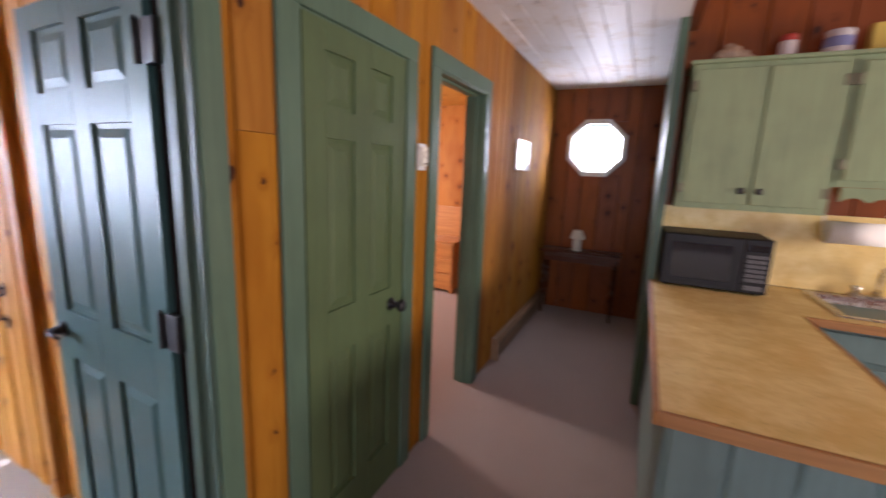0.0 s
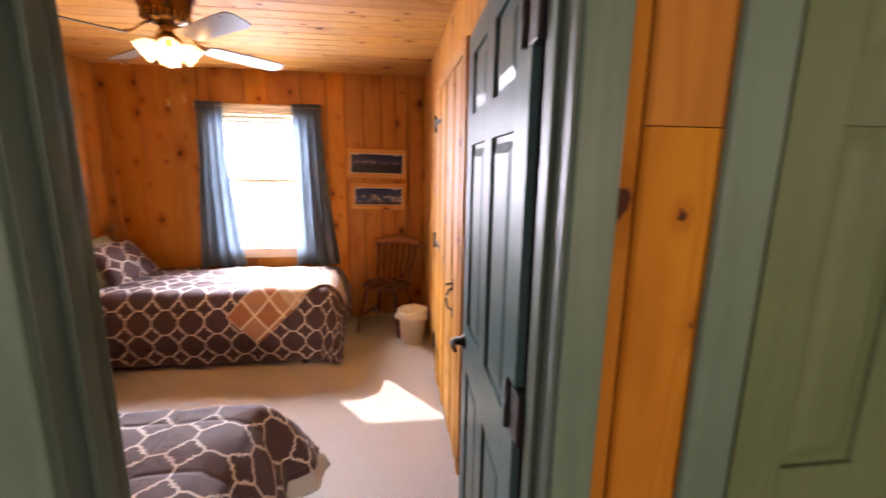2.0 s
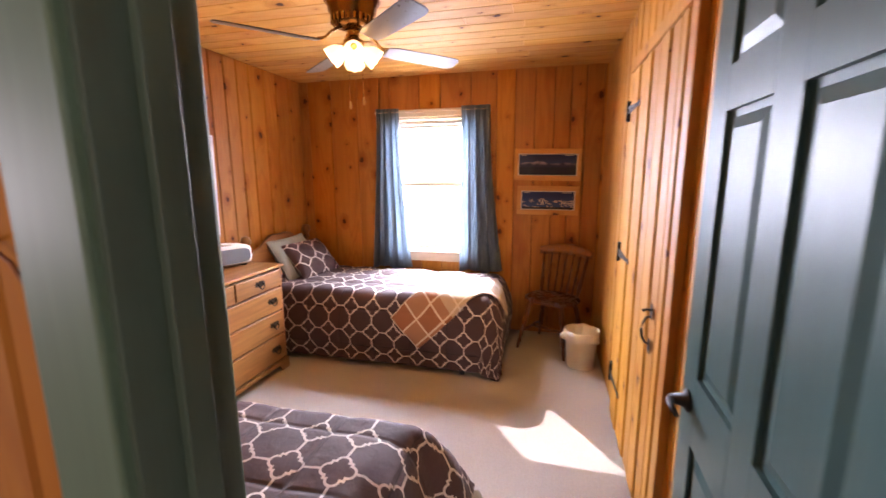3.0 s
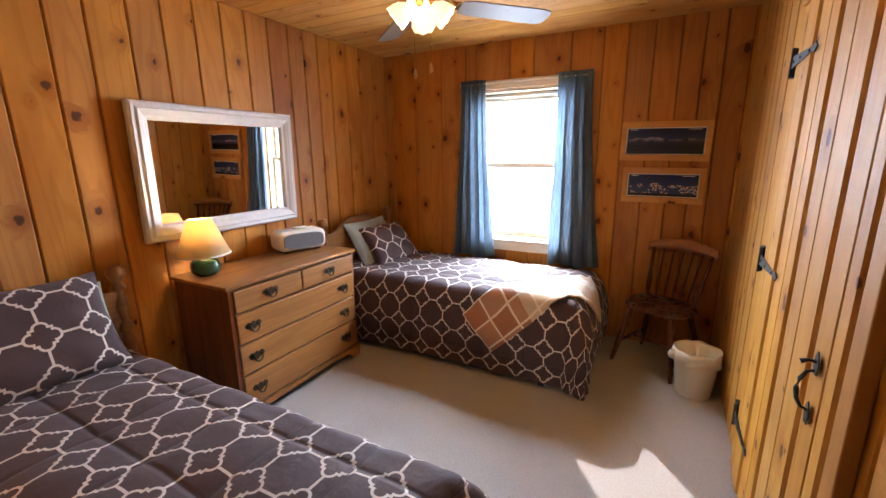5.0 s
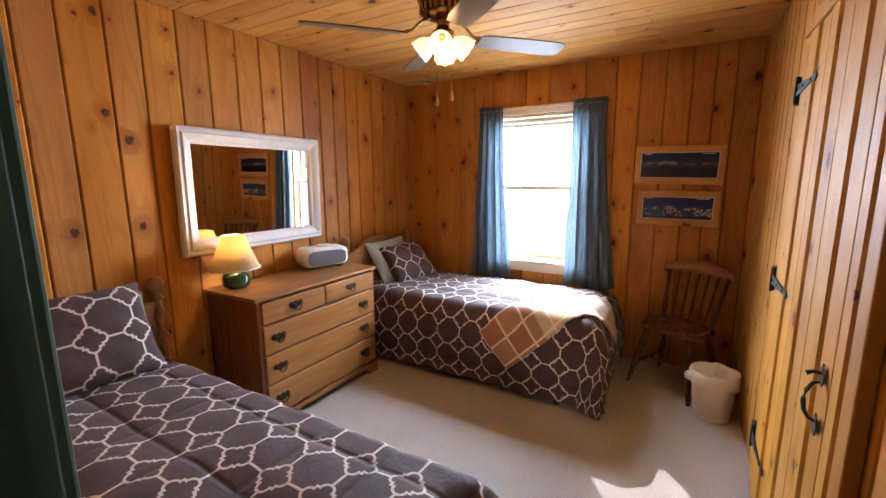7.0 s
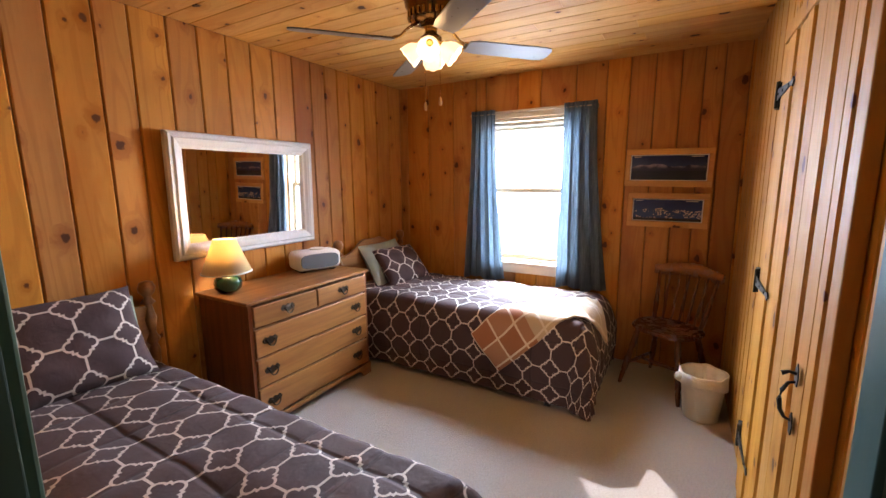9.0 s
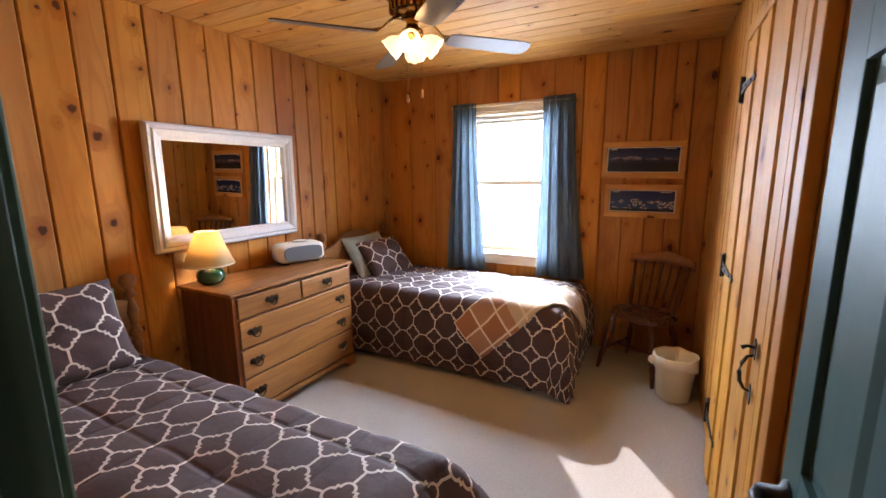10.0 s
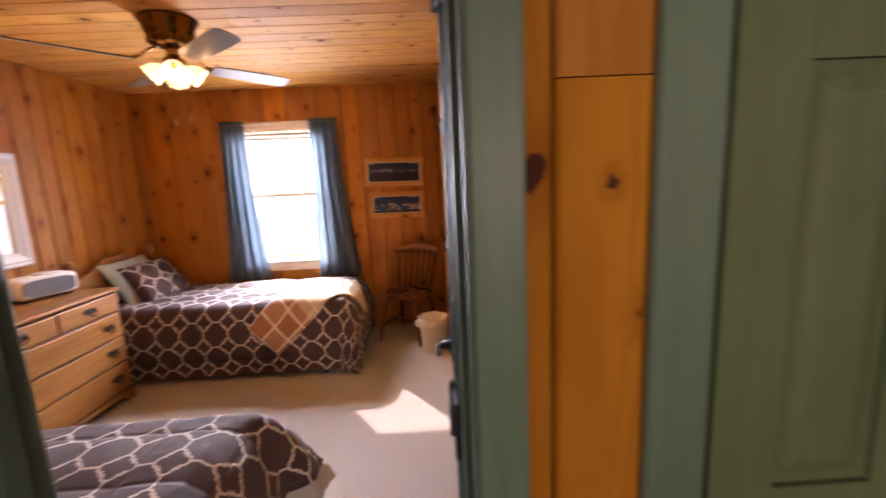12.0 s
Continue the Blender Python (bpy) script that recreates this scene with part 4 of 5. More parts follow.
part("shade_trim", lathe(bmesh.new(), [(0.124, 0.096), (0.1265, 0.097), (0.1265, 0.102), (0.123, 0.104)], (0, 0, 0), 40, caps=False), M_BLIND, tl)
part("bulb", lathe(bmesh.new(), [(0.012, 0.155), (0.013, 0.17), (0.026, 0.20), (0.024, 0.22), (0.008, 0.232)], (0, 0, 0), 14), emitter("bulb_glow", (1.0, 0.72, 0.4), 12.0), tl)
lamp("table_lamp_light", "POINT", pose(LX, LY, DTOP + 0.29), 19.0, (1.0, 0.70, 0.36), r=0.03)

radio = thing("clock_radio", "white rounded tabletop radio with grey speaker", "radio", pose(-5.19, -0.265, DTOP, 0, 0, 160) @ Matrix.Diagonal((1.2, 1.0, 1.1, 1.0)))
rb = bmesh.new()
box(rb, -0.15, 0.15, -0.11, 0.09, 0.012, 0.145, bevel=0.04, seg=5)
for f in rb.faces:
    f.smooth = True
part("body", rb, plain("white_plastic", (0.75, 0.74, 0.70), 0.35, grain=0.02), radio)
pts = [(0.125 * math.copysign(abs(math.cos(a)) ** 0.5, math.cos(a)), 0.078 + 0.05 * math.copysign(abs(math.sin(a)) ** 0.5, math.sin(a))) for a in [2 * math.pi * k / 36 for k in range(36)]]
gr = prism(bmesh.new(), pts, -0.116, -0.10, "y", bevel=0.003)
part("speaker_grille", gr, plain("grey_mesh", (0.14, 0.155, 0.17), 0.6, scale=400, bumpy=0.6), radio, "grey oval speaker cloth")
part("top_knob", lathe(bmesh.new(), [(0.05, 0.14), (0.05, 0.152), (0.044, 0.156)], (0.02, 0, 0), 24), M_BLIND, radio)
for x in (-0.1, 0.1):
    part("foot", boxed(x - 0.015, x + 0.015, -0.07, 0.06, 0, 0.014), M_BLACK, radio)

# ---- wall mirror ----
mir = thing("wall_mirror", "rectangular mirror in a wide white moulded frame", "mirror", pose(-4.235, YS - 0.008, 0, -1.2, 0, 0.6) @ Matrix.Diagonal((1.0, 1.45, 1.0, 1.0)))
MX0, MX1, MZ0, MZ1, MY = -1.085, 0.0, 1.072, 1.838, 0.0
prof = [(0.0, 0.0), (0.0, 0.022), (0.012, 0.032), (0.03, 0.03), (0.04, 0.036), (0.06, 0.030), (0.075, 0.022), (0.09, 0.020), (0.098, 0.012), (0.098, 0.0)]
cs = [(MX0, MZ0, 1, 1), (MX1, MZ0, -1, 1), (MX1, MZ1, -1, -1), (MX0, MZ1, 1, -1)]
for k in range(4):
    fb_ = bmesh.new()
    rings = []
    for (x, z, sx, sz) in (cs[k], cs[(k + 1) % 4]):
        rings.append([fb_.verts.new((x + sx * i, MY + d, z + sz * i)) for i, d in prof])
    ring_faces(fb_, rings, smooth=False)
    bmesh.ops.recalc_face_normals(fb_, faces=fb_.faces)
    part("frame_rail", fb_, M_WHITE, mir, "white painted moulding")
part("glass", boxed(MX0 + 0.085, MX1 - 0.085, MY + 0.002, MY + 0.008, MZ0 + 0.085, MZ1 - 0.085), M_MIRROR, mir, "mirror glass")


# ---- closet door ----
CF = 2.535                # face of the closet door's frame
closet = thing("closet_door", "pale pine board-and-batten closet door, closed", "door")
edges = [CLO[0] + 0.006, -5.175, -5.022, -4.884, -4.773, -4.634, -4.477, -4.342, CLO[1] - 0.006]
for k, (x, x1) in enumerate(zip(edges, edges[1:])):
    board("y", CF + 0.03, -1, x, x1, CLO[2], CLO[3] - 0.006, M_CLOSET, closet, thick=0.034 if k % 2 else 0.029, name="plank", c=0.009, g=0.006)
for z in (0.25, 1.02, 1.80):
    part("ledge", boxed(CLO[0] + 0.03, CLO[1] - 0.03, CF + 0.031, CF + 0.05, z, z + 0.12), M_CLOSET, closet)


def strap_hinge(z):
    bm = bmesh.new()
    y = CF - 0.006
    box(bm, CLO[0] - 0.055, CLO[0] - 0.008, y, y + 0.034, z - 0.055, z + 0.055, bevel=0.002)
    rod(bm, (CLO[0] - 0.002, y - 0.003, z - 0.055), (CLO[0] - 0.002, y - 0.003, z + 0.055), 0.007)
    prism(bm, [(CLO[0], z - 0.024), (CLO[0] + 0.27, z - 0.008), (CLO[0] + 0.30, z - 0.018), (CLO[0] + 0.325, z), (CLO[0] + 0.30, z + 0.018), (CLO[0] + 0.27, z + 0.008), (CLO[0], z + 0.024)], y - 0.004, y, "y")
    for f in (0.03, 0.12, 0.24):
        lathe(bm, [(0.006, 0), (0.005, 0.003)], (CLO[0] + f, y - 0.004, z), 8, (0, -1, 0))
    part("strap_hinge", bm, M_BLACK, closet, "black iron strap hinge")


for z in (0.285, 1.068, 1.888):
    strap_hinge(z)
hb_ = bmesh.new()
hx, hy = -4.40, CF - 0.006
for z, sg in ((0.975, 1), (0.825, -1)):
    prism(hb_, [(hx - 0.012, z - 0.03), (hx + 0.012, z - 0.03), (hx + 0.02, z), (hx + 0.012, z + 0.022), (hx, z + 0.036), (hx - 0.012, z + 0.022), (hx - 0.02, z)], hy - 0.003, hy, "y")
tube(hb_, [(hx, hy - 0.002, 0.955), (hx, hy - 0.018, 0.95), (hx, hy - 0.030, 0.925), (hx, hy - 0.034, 0.895), (hx, hy - 0.030, 0.865), (hx, hy - 0.018, 0.842), (hx, hy - 0.002, 0.835)], [0.004, 0.005, 0.006, 0.007, 0.006, 0.005, 0.004])
tube(hb_, [(hx, hy, 0.98), (hx, hy - 0.02, 0.984), (hx, hy - 0.036, 0.976)], [0.005, 0.005, 0.008])
part("thumb_latch", hb_, M_BLACK, closet, "black iron thumb latch pull")
ct = thing("closet_trim", "pale pine trim boards round the closet door", "trim", kind="structure")
part("trim_leg", boxed(CLO[1] + 0.012, CLO[1] + 0.085, CF - 0.004, YC - 0.019, 0, CLO[3] + 0.06, bevel=0.004), M_CLOSET, ct)
part("trim_head", boxed(CLO[0] - 0.01, CLO[1] + 0.003, CF - 0.003, YC - 0.019, CLO[3] + 0.004, CLO[3] + 0.07, bevel=0.004), M_CLOSET, ct)
# closet interior
tagged(part("closet_back", boxed(-5.6, -3.9, 3.5, 3.56, 0, 2.3), M_GROOVE), "dark closet back wall", "wall", kind="structure")

# ---- windsor chair ----
M_CHAIR = wood("chair_maple", (0.15, 0.05, 0.018), (0.07, 0.022, 0.009), "z", 0.25)
M_CHAIR2 = wood("chair_crest", (0.32, 0.13, 0.04), (0.18, 0.065, 0.02), "y", 0.25)
chair = thing("windsor_chair", "dark maple windsor chair with turned legs in the corner", "chair", pose(-6.28, 2.175, 0, 0, 0, 64) @ Matrix.Diagonal((1.1, 1.1, 1.04, 1.0)))
# local: seat faces -y
seat = bmesh.new()
outl = []
for kk in range(28):
    a = 2 * math.pi * kk / 28
    r = 1.0 + 0.05 * math.cos(2 * a)
    outl.append((0.205 * r * math.copysign(abs(math.cos(a)) ** 0.8, math.cos(a)), 0.19 * r * math.copysign(abs(math.sin(a)) ** 0.85, math.sin(a))))
prism(seat, outl, 0.415, 0.45, "z", bevel=0.012)
part("seat", seat, M_CHAIR, chair, "saddled dark maple seat")
for sx in (-1, 1):
    for sy in (-1, 1):
        lb = rod(bmesh.new(), (sx * 0.20, sy * 0.195, 0), (sx * 0.13, sy * 0.12, 0.42), 0.011, 0.016, 12,
                 ((0.18, 0.017), (0.22, 0.012), (0.25, 0.019), (0.45, 0.021), (0.6, 0.017), (0.64, 0.013), (0.67, 0.02), (0.8, 0.02)))
        part("leg", lb, M_CHAIR, chair)
for a, b in (((-0.175, -0.165, 0.15), (-0.175, 0.165, 0.15)), ((0.175, -0.165, 0.15), (0.175, 0.165, 0.15)), ((-0.175, 0, 0.15), (0.175, 0, 0.15))):
    part("stretcher", rod(bmesh.new(), a, b, 0.008, 0.008, 10, ((0.4, 0.013), (0.6, 0.013))), M_CHAIR, chair)
for kk in range(7):
    f = kk / 6 * 2 - 1
    edge = abs(f) > 0.9
    part("back_post" if edge else "spindle", rod(bmesh.new(), (f * 0.155, 0.145 - 0.03 * f * f, 0.44), (f * 0.19, 0.25 - 0.03 * f * f, 0.785), 0.013 if edge else 0.007, 0.011 if edge else 0.006, 10,
         ((0.3, 0.017 if edge else 0.010), (0.6, 0.012 if edge else 0.008))), M_CHAIR, chair)
cr = bmesh.new()
rings = []
for kk in range(25):
    f = kk / 24 * 2 - 1
    cx, cy = f * 0.225, 0.262 - 0.05 * f * f
    hgt = 0.048 * (1 - 0.35 * abs(f) ** 3)
    zc = 0.81 + 0.012 * math.cos(f * math.pi)
    rings.append([cr.verts.new((cx, cy + dy, zc + dz)) for dy, dz in ((-0.012, -hgt), (0.008, -hgt), (0.016, hgt * 0.8), (0.008, hgt), (-0.004, hgt))])
ring_faces(cr, rings)
cr.faces.new(rings[0][::-1])
cr.faces.new(rings[-1])
bmesh.ops.recalc_face_normals(cr, faces=cr.faces)
part("crest_rail", cr, M_CHAIR2, chair, "curved maple crest rail")

# ---- waste bin ----
n_bag = Nodes("white_bag", 0.35)
n_bag.p.inputs["Base Color"].default_value = (0.82, 0.78, 0.68, 1)
n_bag.bump(n_bag.noise(n_bag.where(), 45.0, 3), 0.6, 0.006)
bin_ = thing("waste_bin", "cream plastic waste bin with a white liner", "waste bin", pose(-5.935, 2.405, 0) @ Matrix.Diagonal((1.1, 1.1, 1.08, 1.0)))
part("tub", lathe(bmesh.new(), [(0.088, 0), (0.092, 0.004), (0.118, 0.27), (0.122, 0.275), (0.114, 0.275), (0.086, 0.01)], (0, 0, 0), 32), plain("cream_plastic", (0.82, 0.77, 0.64), 0.4, grain=0.04), bin_)
bag = bmesh.new()
rings = []
for z, r in ((0.215, 0.120), (0.222, 0.127), (0.26, 0.126), (0.285, 0.124), (0.289, 0.118), (0.27, 0.11), (0.05, 0.088)):
    rings.append([bag.verts.new(((r + 0.004 * math.sin(5 * a + z * 40) + 0.003 * math.sin(11 * a)) * math.cos(a), (r + 0.004 * math.sin(5 * a + z * 40)) * math.sin(a), z + (0.014 * math.sin(3 * a + 1) if z < 0.23 else 0.003 * math.sin(7 * a)))) for a in [2 * math.pi * i / 48 for i in range(48)]])
ring_faces(bag, rings)
part("liner", bag, n_bag.mat, bin_, "white bag folded over the rim")
kn = bmesh.new()
lathe(kn, [(0.006, -0.03), (0.022, -0.018), (0.028, 0.0), (0.018, 0.02), (0.005, 0.026)], (0.035, -0.125, 0.245), 14)
part("bag_knot", kn, n_bag.mat, bin_, "gathered knot of the liner")

# ---- framed panoramas ----
def panorama(kind):
    n = Nodes("panorama_" + kind, 0.25)
    p = n.node("SeparateXYZ", {0: n.where()}).outputs
    y, z = p[1], p[2]
    n1 = n.noise(n.where(), 9.0, 4)
    if kind == "mountain":
        ridge = n.math("ADD", n.math("MULTIPLY", n.noise(n.vec("MULTIPLY", n.where(), (1, 1, 0.2)), 5.0, 3), 0.09), -0.045)
        c = n.mix(n.step(z, -0.02, 0.08), (0.03, 0.05, 0.13), (0.008, 0.015, 0.07))
        snow = n.mix(n.math("MULTIPLY", n.step(n.noise(n.where(), 16.0, 4), 0.4, 0.65), n.step(z, -0.012, 0.02)), (0.02, 0.022, 0.06), (0.26, 0.22, 0.30))
        c = n.mix(n.math("LESS_THAN", z, n.math("ADD", ridge, 0.015)), c, snow)
        c = n.mix(n.step(z, -0.028, -0.018, 1.0, 0.0), c, (0.012, 0.016, 0.035))
    else:
        c = n.mix(n.step(z, -0.06, 0.07), (0.03, 0.06, 0.17), (0.012, 0.024, 0.10))
        cells = n.node("TexVoronoi", {"Vector": n.where(), "Scale": 90.0}).outputs
        lit = n.math("MULTIPLY", n.math("LESS_THAN", cells[0], 0.42), n.math("GREATER_THAN", n.noise(n.where(), 14.0, 2), 0.44))
        low = n.math("LESS_THAN", z, n.math("MULTIPLY_ADD", n.noise(n.where(), 12.0, 2), 0.09, -0.045))
        c = n.mix(n.math("MULTIPLY", lit, low), c, (0.75, 0.6, 0.5))
        c = n.mix(n.step(z, -0.066, -0.056, 1.0, 0.0), c, (0.02, 0.016, 0.02))
    n.set("Base Color", c)
    return n.mat


M_FRAME = pine("frame_pine", (0.60, 0.31, 0.10), (0.40, 0.17, 0.045), (0.10, 0.03, 0.01), along="y", knots=0.5, tint=0.1)


def framed(kind, y, z, w, h, tilt, label):
    t = thing("framed_picture", label, "picture", pose(XW + 0.019, y, z, tilt, 0, 0))
    b = 0.045
    part("frame_rail", boxed(0, 0.024, -w / 2, w / 2, h / 2 - b, h / 2, bevel=0.003), M_FRAME, t)
    part("frame_rail", boxed(0, 0.024, -w / 2, w / 2, -h / 2, -h / 2 + b, bevel=0.003), M_FRAME, t)
    part("frame_stile", boxed(0.001, 0.022, -w / 2, -w / 2 + b * 0.8, -h / 2 + b, h / 2 - b, bevel=0.002), M_FRAME, t)
    part("frame_stile", boxed(0.001, 0.022, w / 2 - b * 0.8, w / 2, -h / 2 + b, h / 2 - b, bevel=0.002), M_FRAME, t)
    part("mat_board", boxed(0.002, 0.010, -w / 2 + 0.03, w / 2 - 0.03, -h / 2 + b - 0.005, h / 2 - b + 0.005), M_WHITE, t, "white card border")
    part("print", boxed(0.010, 0.0125, -w / 2 + b * 0.8 + 0.008, w / 2 - b * 0.8 - 0.008, -h / 2 + b + 0.007, h / 2 - b - 0.007), panorama(kind), t, "dark blue panoramic print")
    for yy, ww in ((-w / 2 + 0.085, 0.05), (w / 2 - 0.11, 0.08)):
        part("caption_bar", boxed(0.0125, 0.0135, yy - ww / 2, yy + ww / 2, h / 2 - b - 0.018, h / 2 - b - 0.013), M_WHITE, t, "tiny pale caption line")
    return t


framed("mountain", 2.087, 1.622, 0.60, 0.288, -1.0, "snowy mountain panorama in a rough pine frame")
framed("city", 2.10, 1.295, 0.558, 0.266, -0.5, "night city panorama in a rough pine frame")

# ---- ceiling fan ----
FX, FY = -4.88, 1.02
fan = thing("ceiling_fan", "brass hugger ceiling fan with four blades and lit tulip shades", "ceiling fan", pose(FX, FY, ZC))
M_DARKBRASS = plain("dark_brass", (0.16, 0.085, 0.03), 0.22, 1.0)
part("motor_housing", lathe(bmesh.new(), [(0.15, 0.0), (0.152, -0.012), (0.136, -0.022), (0.132, -0.06), (0.116, -0.09), (0.108, -0.122), (0.088, -0.14), (0.045, -0.152)], (0, 0, 0), 36), M_DARKBRASS, fan, "dark brass motor housing")
band = bmesh.new()
for kk in range(24):
    a = 2 * math.pi * kk / 24
    box(band, 0.108, 0.120, -0.006, 0.006, -0.126, -0.094, bevel=0.001, m=pose(0, 0, 0, 0, 0, math.degrees(a)))
part("vent_band", band, M_BRASS, fan, "bright brass vented band")
part("switch_cup", lathe(bmesh.new(), [(0.045, -0.15), (0.032, -0.17), (0.032, -0.195), (0.056, -0.21), (0.058, -0.235), (0.04, -0.262), (0.015, -0.28), (0.004, -0.285)], (0, 0, 0), 24), M_BRASS, fan, "polished brass light kit cup")
BLADE_Z = -0.235
for a in (-41.5, 48.5, 138.5, 228.5):
    m = pose(0, 0, BLADE_Z, 0, 0, a)
    tilt = pose(0, 0, 0, -12, 0, 0)
    bb = bmesh.new()
    ol = [(0.20, -0.05), (0.26, -0.062), (0.645, -0.068), (0.685, -0.058), (0.70, -0.03), (0.70, 0.03), (0.685, 0.058), (0.645, 0.068), (0.26, 0.062), (0.20, 0.05)]
    prism(bb, ol, -0.003, 0.003, "z", bevel=0.001)
    bmesh.ops.transform(bb, matrix=m @ tilt, verts=bb.verts)
    blade = part("blade", bb, M_BLADE, fan, "walnut-veneered fan blade")
    ib = bmesh.new()
    tube(ib, [m @ Vector(p) for p in ((0.06, 0, 0.095), (0.12, 0, 0.06), (0.16, 0, 0.02), (0.20, 0, 0.008))], 0.008, 8)
    box(ib, 0.18, 0.27, -0.028, 0.028, 0.003, 0.008, bevel=0.002, m=m @ tilt)
    part("blade_iron", ib, M_BRASS, blade, "brass blade iron")
n_t = Nodes("tulip_glass", 0.3)
n_t.p.inputs["Base Color"].default_value = (1.0, 0.9, 0.72, 1)
n_t.p.inputs["Emission Color"].default_value = (1.0, 0.74, 0.40, 1)
n_t.p.inputs["Emission Strength"].default_value = 1.3
for a in (25, 115, 205, 295):
    d = Vector((math.cos(radians(a)), math.sin(radians(a)), -0.8)).normalized()
    base = Vector((0, 0, -0.205)) + d * 0.07
    part("lamp_arm", tube(bmesh.new(), [Vector((0, 0, -0.205)) + d * f for f in (0.02, 0.055, 0.09)], 0.014), M_BRASS, fan, "brass lamp holder")
    tb = bmesh.new()
    rings = []
    q = d.to_track_quat("Z", "Y").to_matrix()
    for h, r, w in ((0.0, 0.020, 0), (0.012, 0.028, 0), (0.03, 0.044, 0.0), (0.055, 0.053, 0.001), (0.078, 0.056, 0.0012), (0.09, 0.058, 0.002)):
        rings.append([tb.verts.new(base + q @ Vector(((r + w * math.cos(8 * t_)) * math.cos(t_), (r + w * math.cos(8 * t_)) * math.sin(t_), h + w * math.cos(8 * t_)))) for t_ in [2 * math.pi * i / 48 for i in range(48)]])
    ring_faces(tb, rings)
    ts = part("tulip_shade", tb, n_t.mat, fan, "frosted tulip glass shade, lit")
    ts.modifiers.new("thick", "SOLIDIFY").thickness = 0.002
    lamp("fan_bulb_light", "POINT", pose(*(Vector((FX, FY, ZC)) + base + d * 0.105)), 0.8, (1.0, 0.66, 0.32), r=0.035)
M_FOB = wood("fob_wood", (0.5, 0.28, 0.08), (0.4, 0.2, 0.05), "z")
for dx, dy, zl in ((0.03, -0.02, -0.53), (-0.03, 0.035, -0.50)):
    ch = bmesh.new()
    for kk in range(20):
        z = -0.235 + (zl + 0.235) * kk / 19
        lathe(ch, [(0.0008, -0.0035), (0.002, 0), (0.0008, 0.0035)], (dx, dy, z), 6)
    tube(ch, [(dx, dy, -0.235), (dx, dy, zl)], 0.0009, 5)
    chn = part("pull_chain", ch, M_BRASS, fan, "fine brass pull chain")
    part("chain_fob", lathe(bmesh.new(), [(0.002, 0.0), (0.006, -0.008), (0.009, -0.028), (0.006, -0.042), (0.002, -0.045)], (dx, dy, zl), 12), M_FOB, chn, "pale wood fob")


# ---- hall ----
octw = thing("window_2", "white-framed octagon window at the hall end", "window", kind="structure")
ring_o = [(math.cos(math.pi / 8 + math.pi / 4 * k), math.sin(math.pi / 8 + math.pi / 4 * k)) for k in range(8)]
for k in range(8):
    fo = bmesh.new()
    (a0, b0), (a1, b1) = ring_o[k], ring_o[(k + 1) % 8]
    ro, ri = 0.335, 0.285
    prism(fo, [(OCT_C[0] + a0 * ro, OCT_C[1] + b0 * ro), (OCT_C[0] + a1 * ro, OCT_C[1] + b1 * ro), (OCT_C[0] + a1 * ri, OCT_C[1] + b1 * ri), (OCT_C[0] + a0 * ri, OCT_C[1] + b0 * ri)], YE - 0.05, YE + 0.05, "y", bevel=0.004)
    part("frame_piece", fo, M_WHITE, octw, "white painted octagon trim")
fill = bmesh.new()
for sx in (-1, 1):
    for sz in (-1, 1):
        prism(fill, [(OCT_C[0] + sx * 0.30, OCT_C[1] + sz * 0.30), (OCT_C[0] + sx * 0.30, OCT_C[1] + sz * 0.11), (OCT_C[0] + sx * 0.11, OCT_C[1] + sz * 0.30)], YE - 0.005, YE + 0.10, "y")
part("corner_fill", fill, M_RED, octw)
op = part("pane", prism(bmesh.new(), [(OCT_C[0] + a * 0.292, OCT_C[1] + b * 0.292) for a, b in ring_o], YE + 0.02, YE + 0.024, "y"), M_GLASS, octw)
op.visible_shadow = False

tbl = thing("console_table", "narrow dark red wooden console table in the hall", "table", pose(0, 0, 0))
TX0, TX1, TY0, TY1 = -2.87, -2.03, 6.44, 6.76
part("tabletop", boxed(TX0, TX1, TY0, TY1, 0.725, 0.75, bevel=0.006), M_WALNUT, tbl)
for nm, b in (("apron", (TX0 + 0.05, TX1 - 0.05, TY0 + 0.03, TY0 + 0.048, 0.63, 0.724)), ("apron", (TX0 + 0.05, TX1 - 0.05, TY1 - 0.048, TY1 - 0.03, 0.63, 0.724)), ("apron", (TX0 + 0.03, TX0 + 0.05, TY0 + 0.03, TY1 - 0.03, 0.63, 0.724)), ("apron", (TX1 - 0.05, TX1 - 0.03, TY0 + 0.03, TY1 - 0.03, 0.63, 0.724))):
    part(nm, boxed(*b), M_WALNUT, tbl)
for x in (TX0 + 0.045, TX1 - 0.045):
    for y in (TY0 + 0.045, TY1 - 0.045):
        part("leg", rod(bmesh.new(), (x, y, 0), (x, y, 0.64), 0.012, 0.022, 4), M_WALNUT, tbl)
fig = thing("porcelain_lamp", "small white porcelain candle lamp on the console table", "ornament", pose(-2.50, 6.60, 0.75))
M_PORC = plain("porcelain", (0.72, 0.66, 0.56), 0.2, grain=0.25, scale=40)
part("body", lathe(bmesh.new(), [(0.055, 0), (0.058, 0.012), (0.045, 0.02), (0.048, 0.06), (0.05, 0.11), (0.03, 0.125), (0.02, 0.14)], (0, 0, 0), 20), M_PORC, fig)
part("shade", lathe(bmesh.new(), [(0.088, 0.135), (0.085, 0.14), (0.05, 0.225), (0.045, 0.23), (0.03, 0.232)], (0, 0, 0), 20), M_PORC, fig)

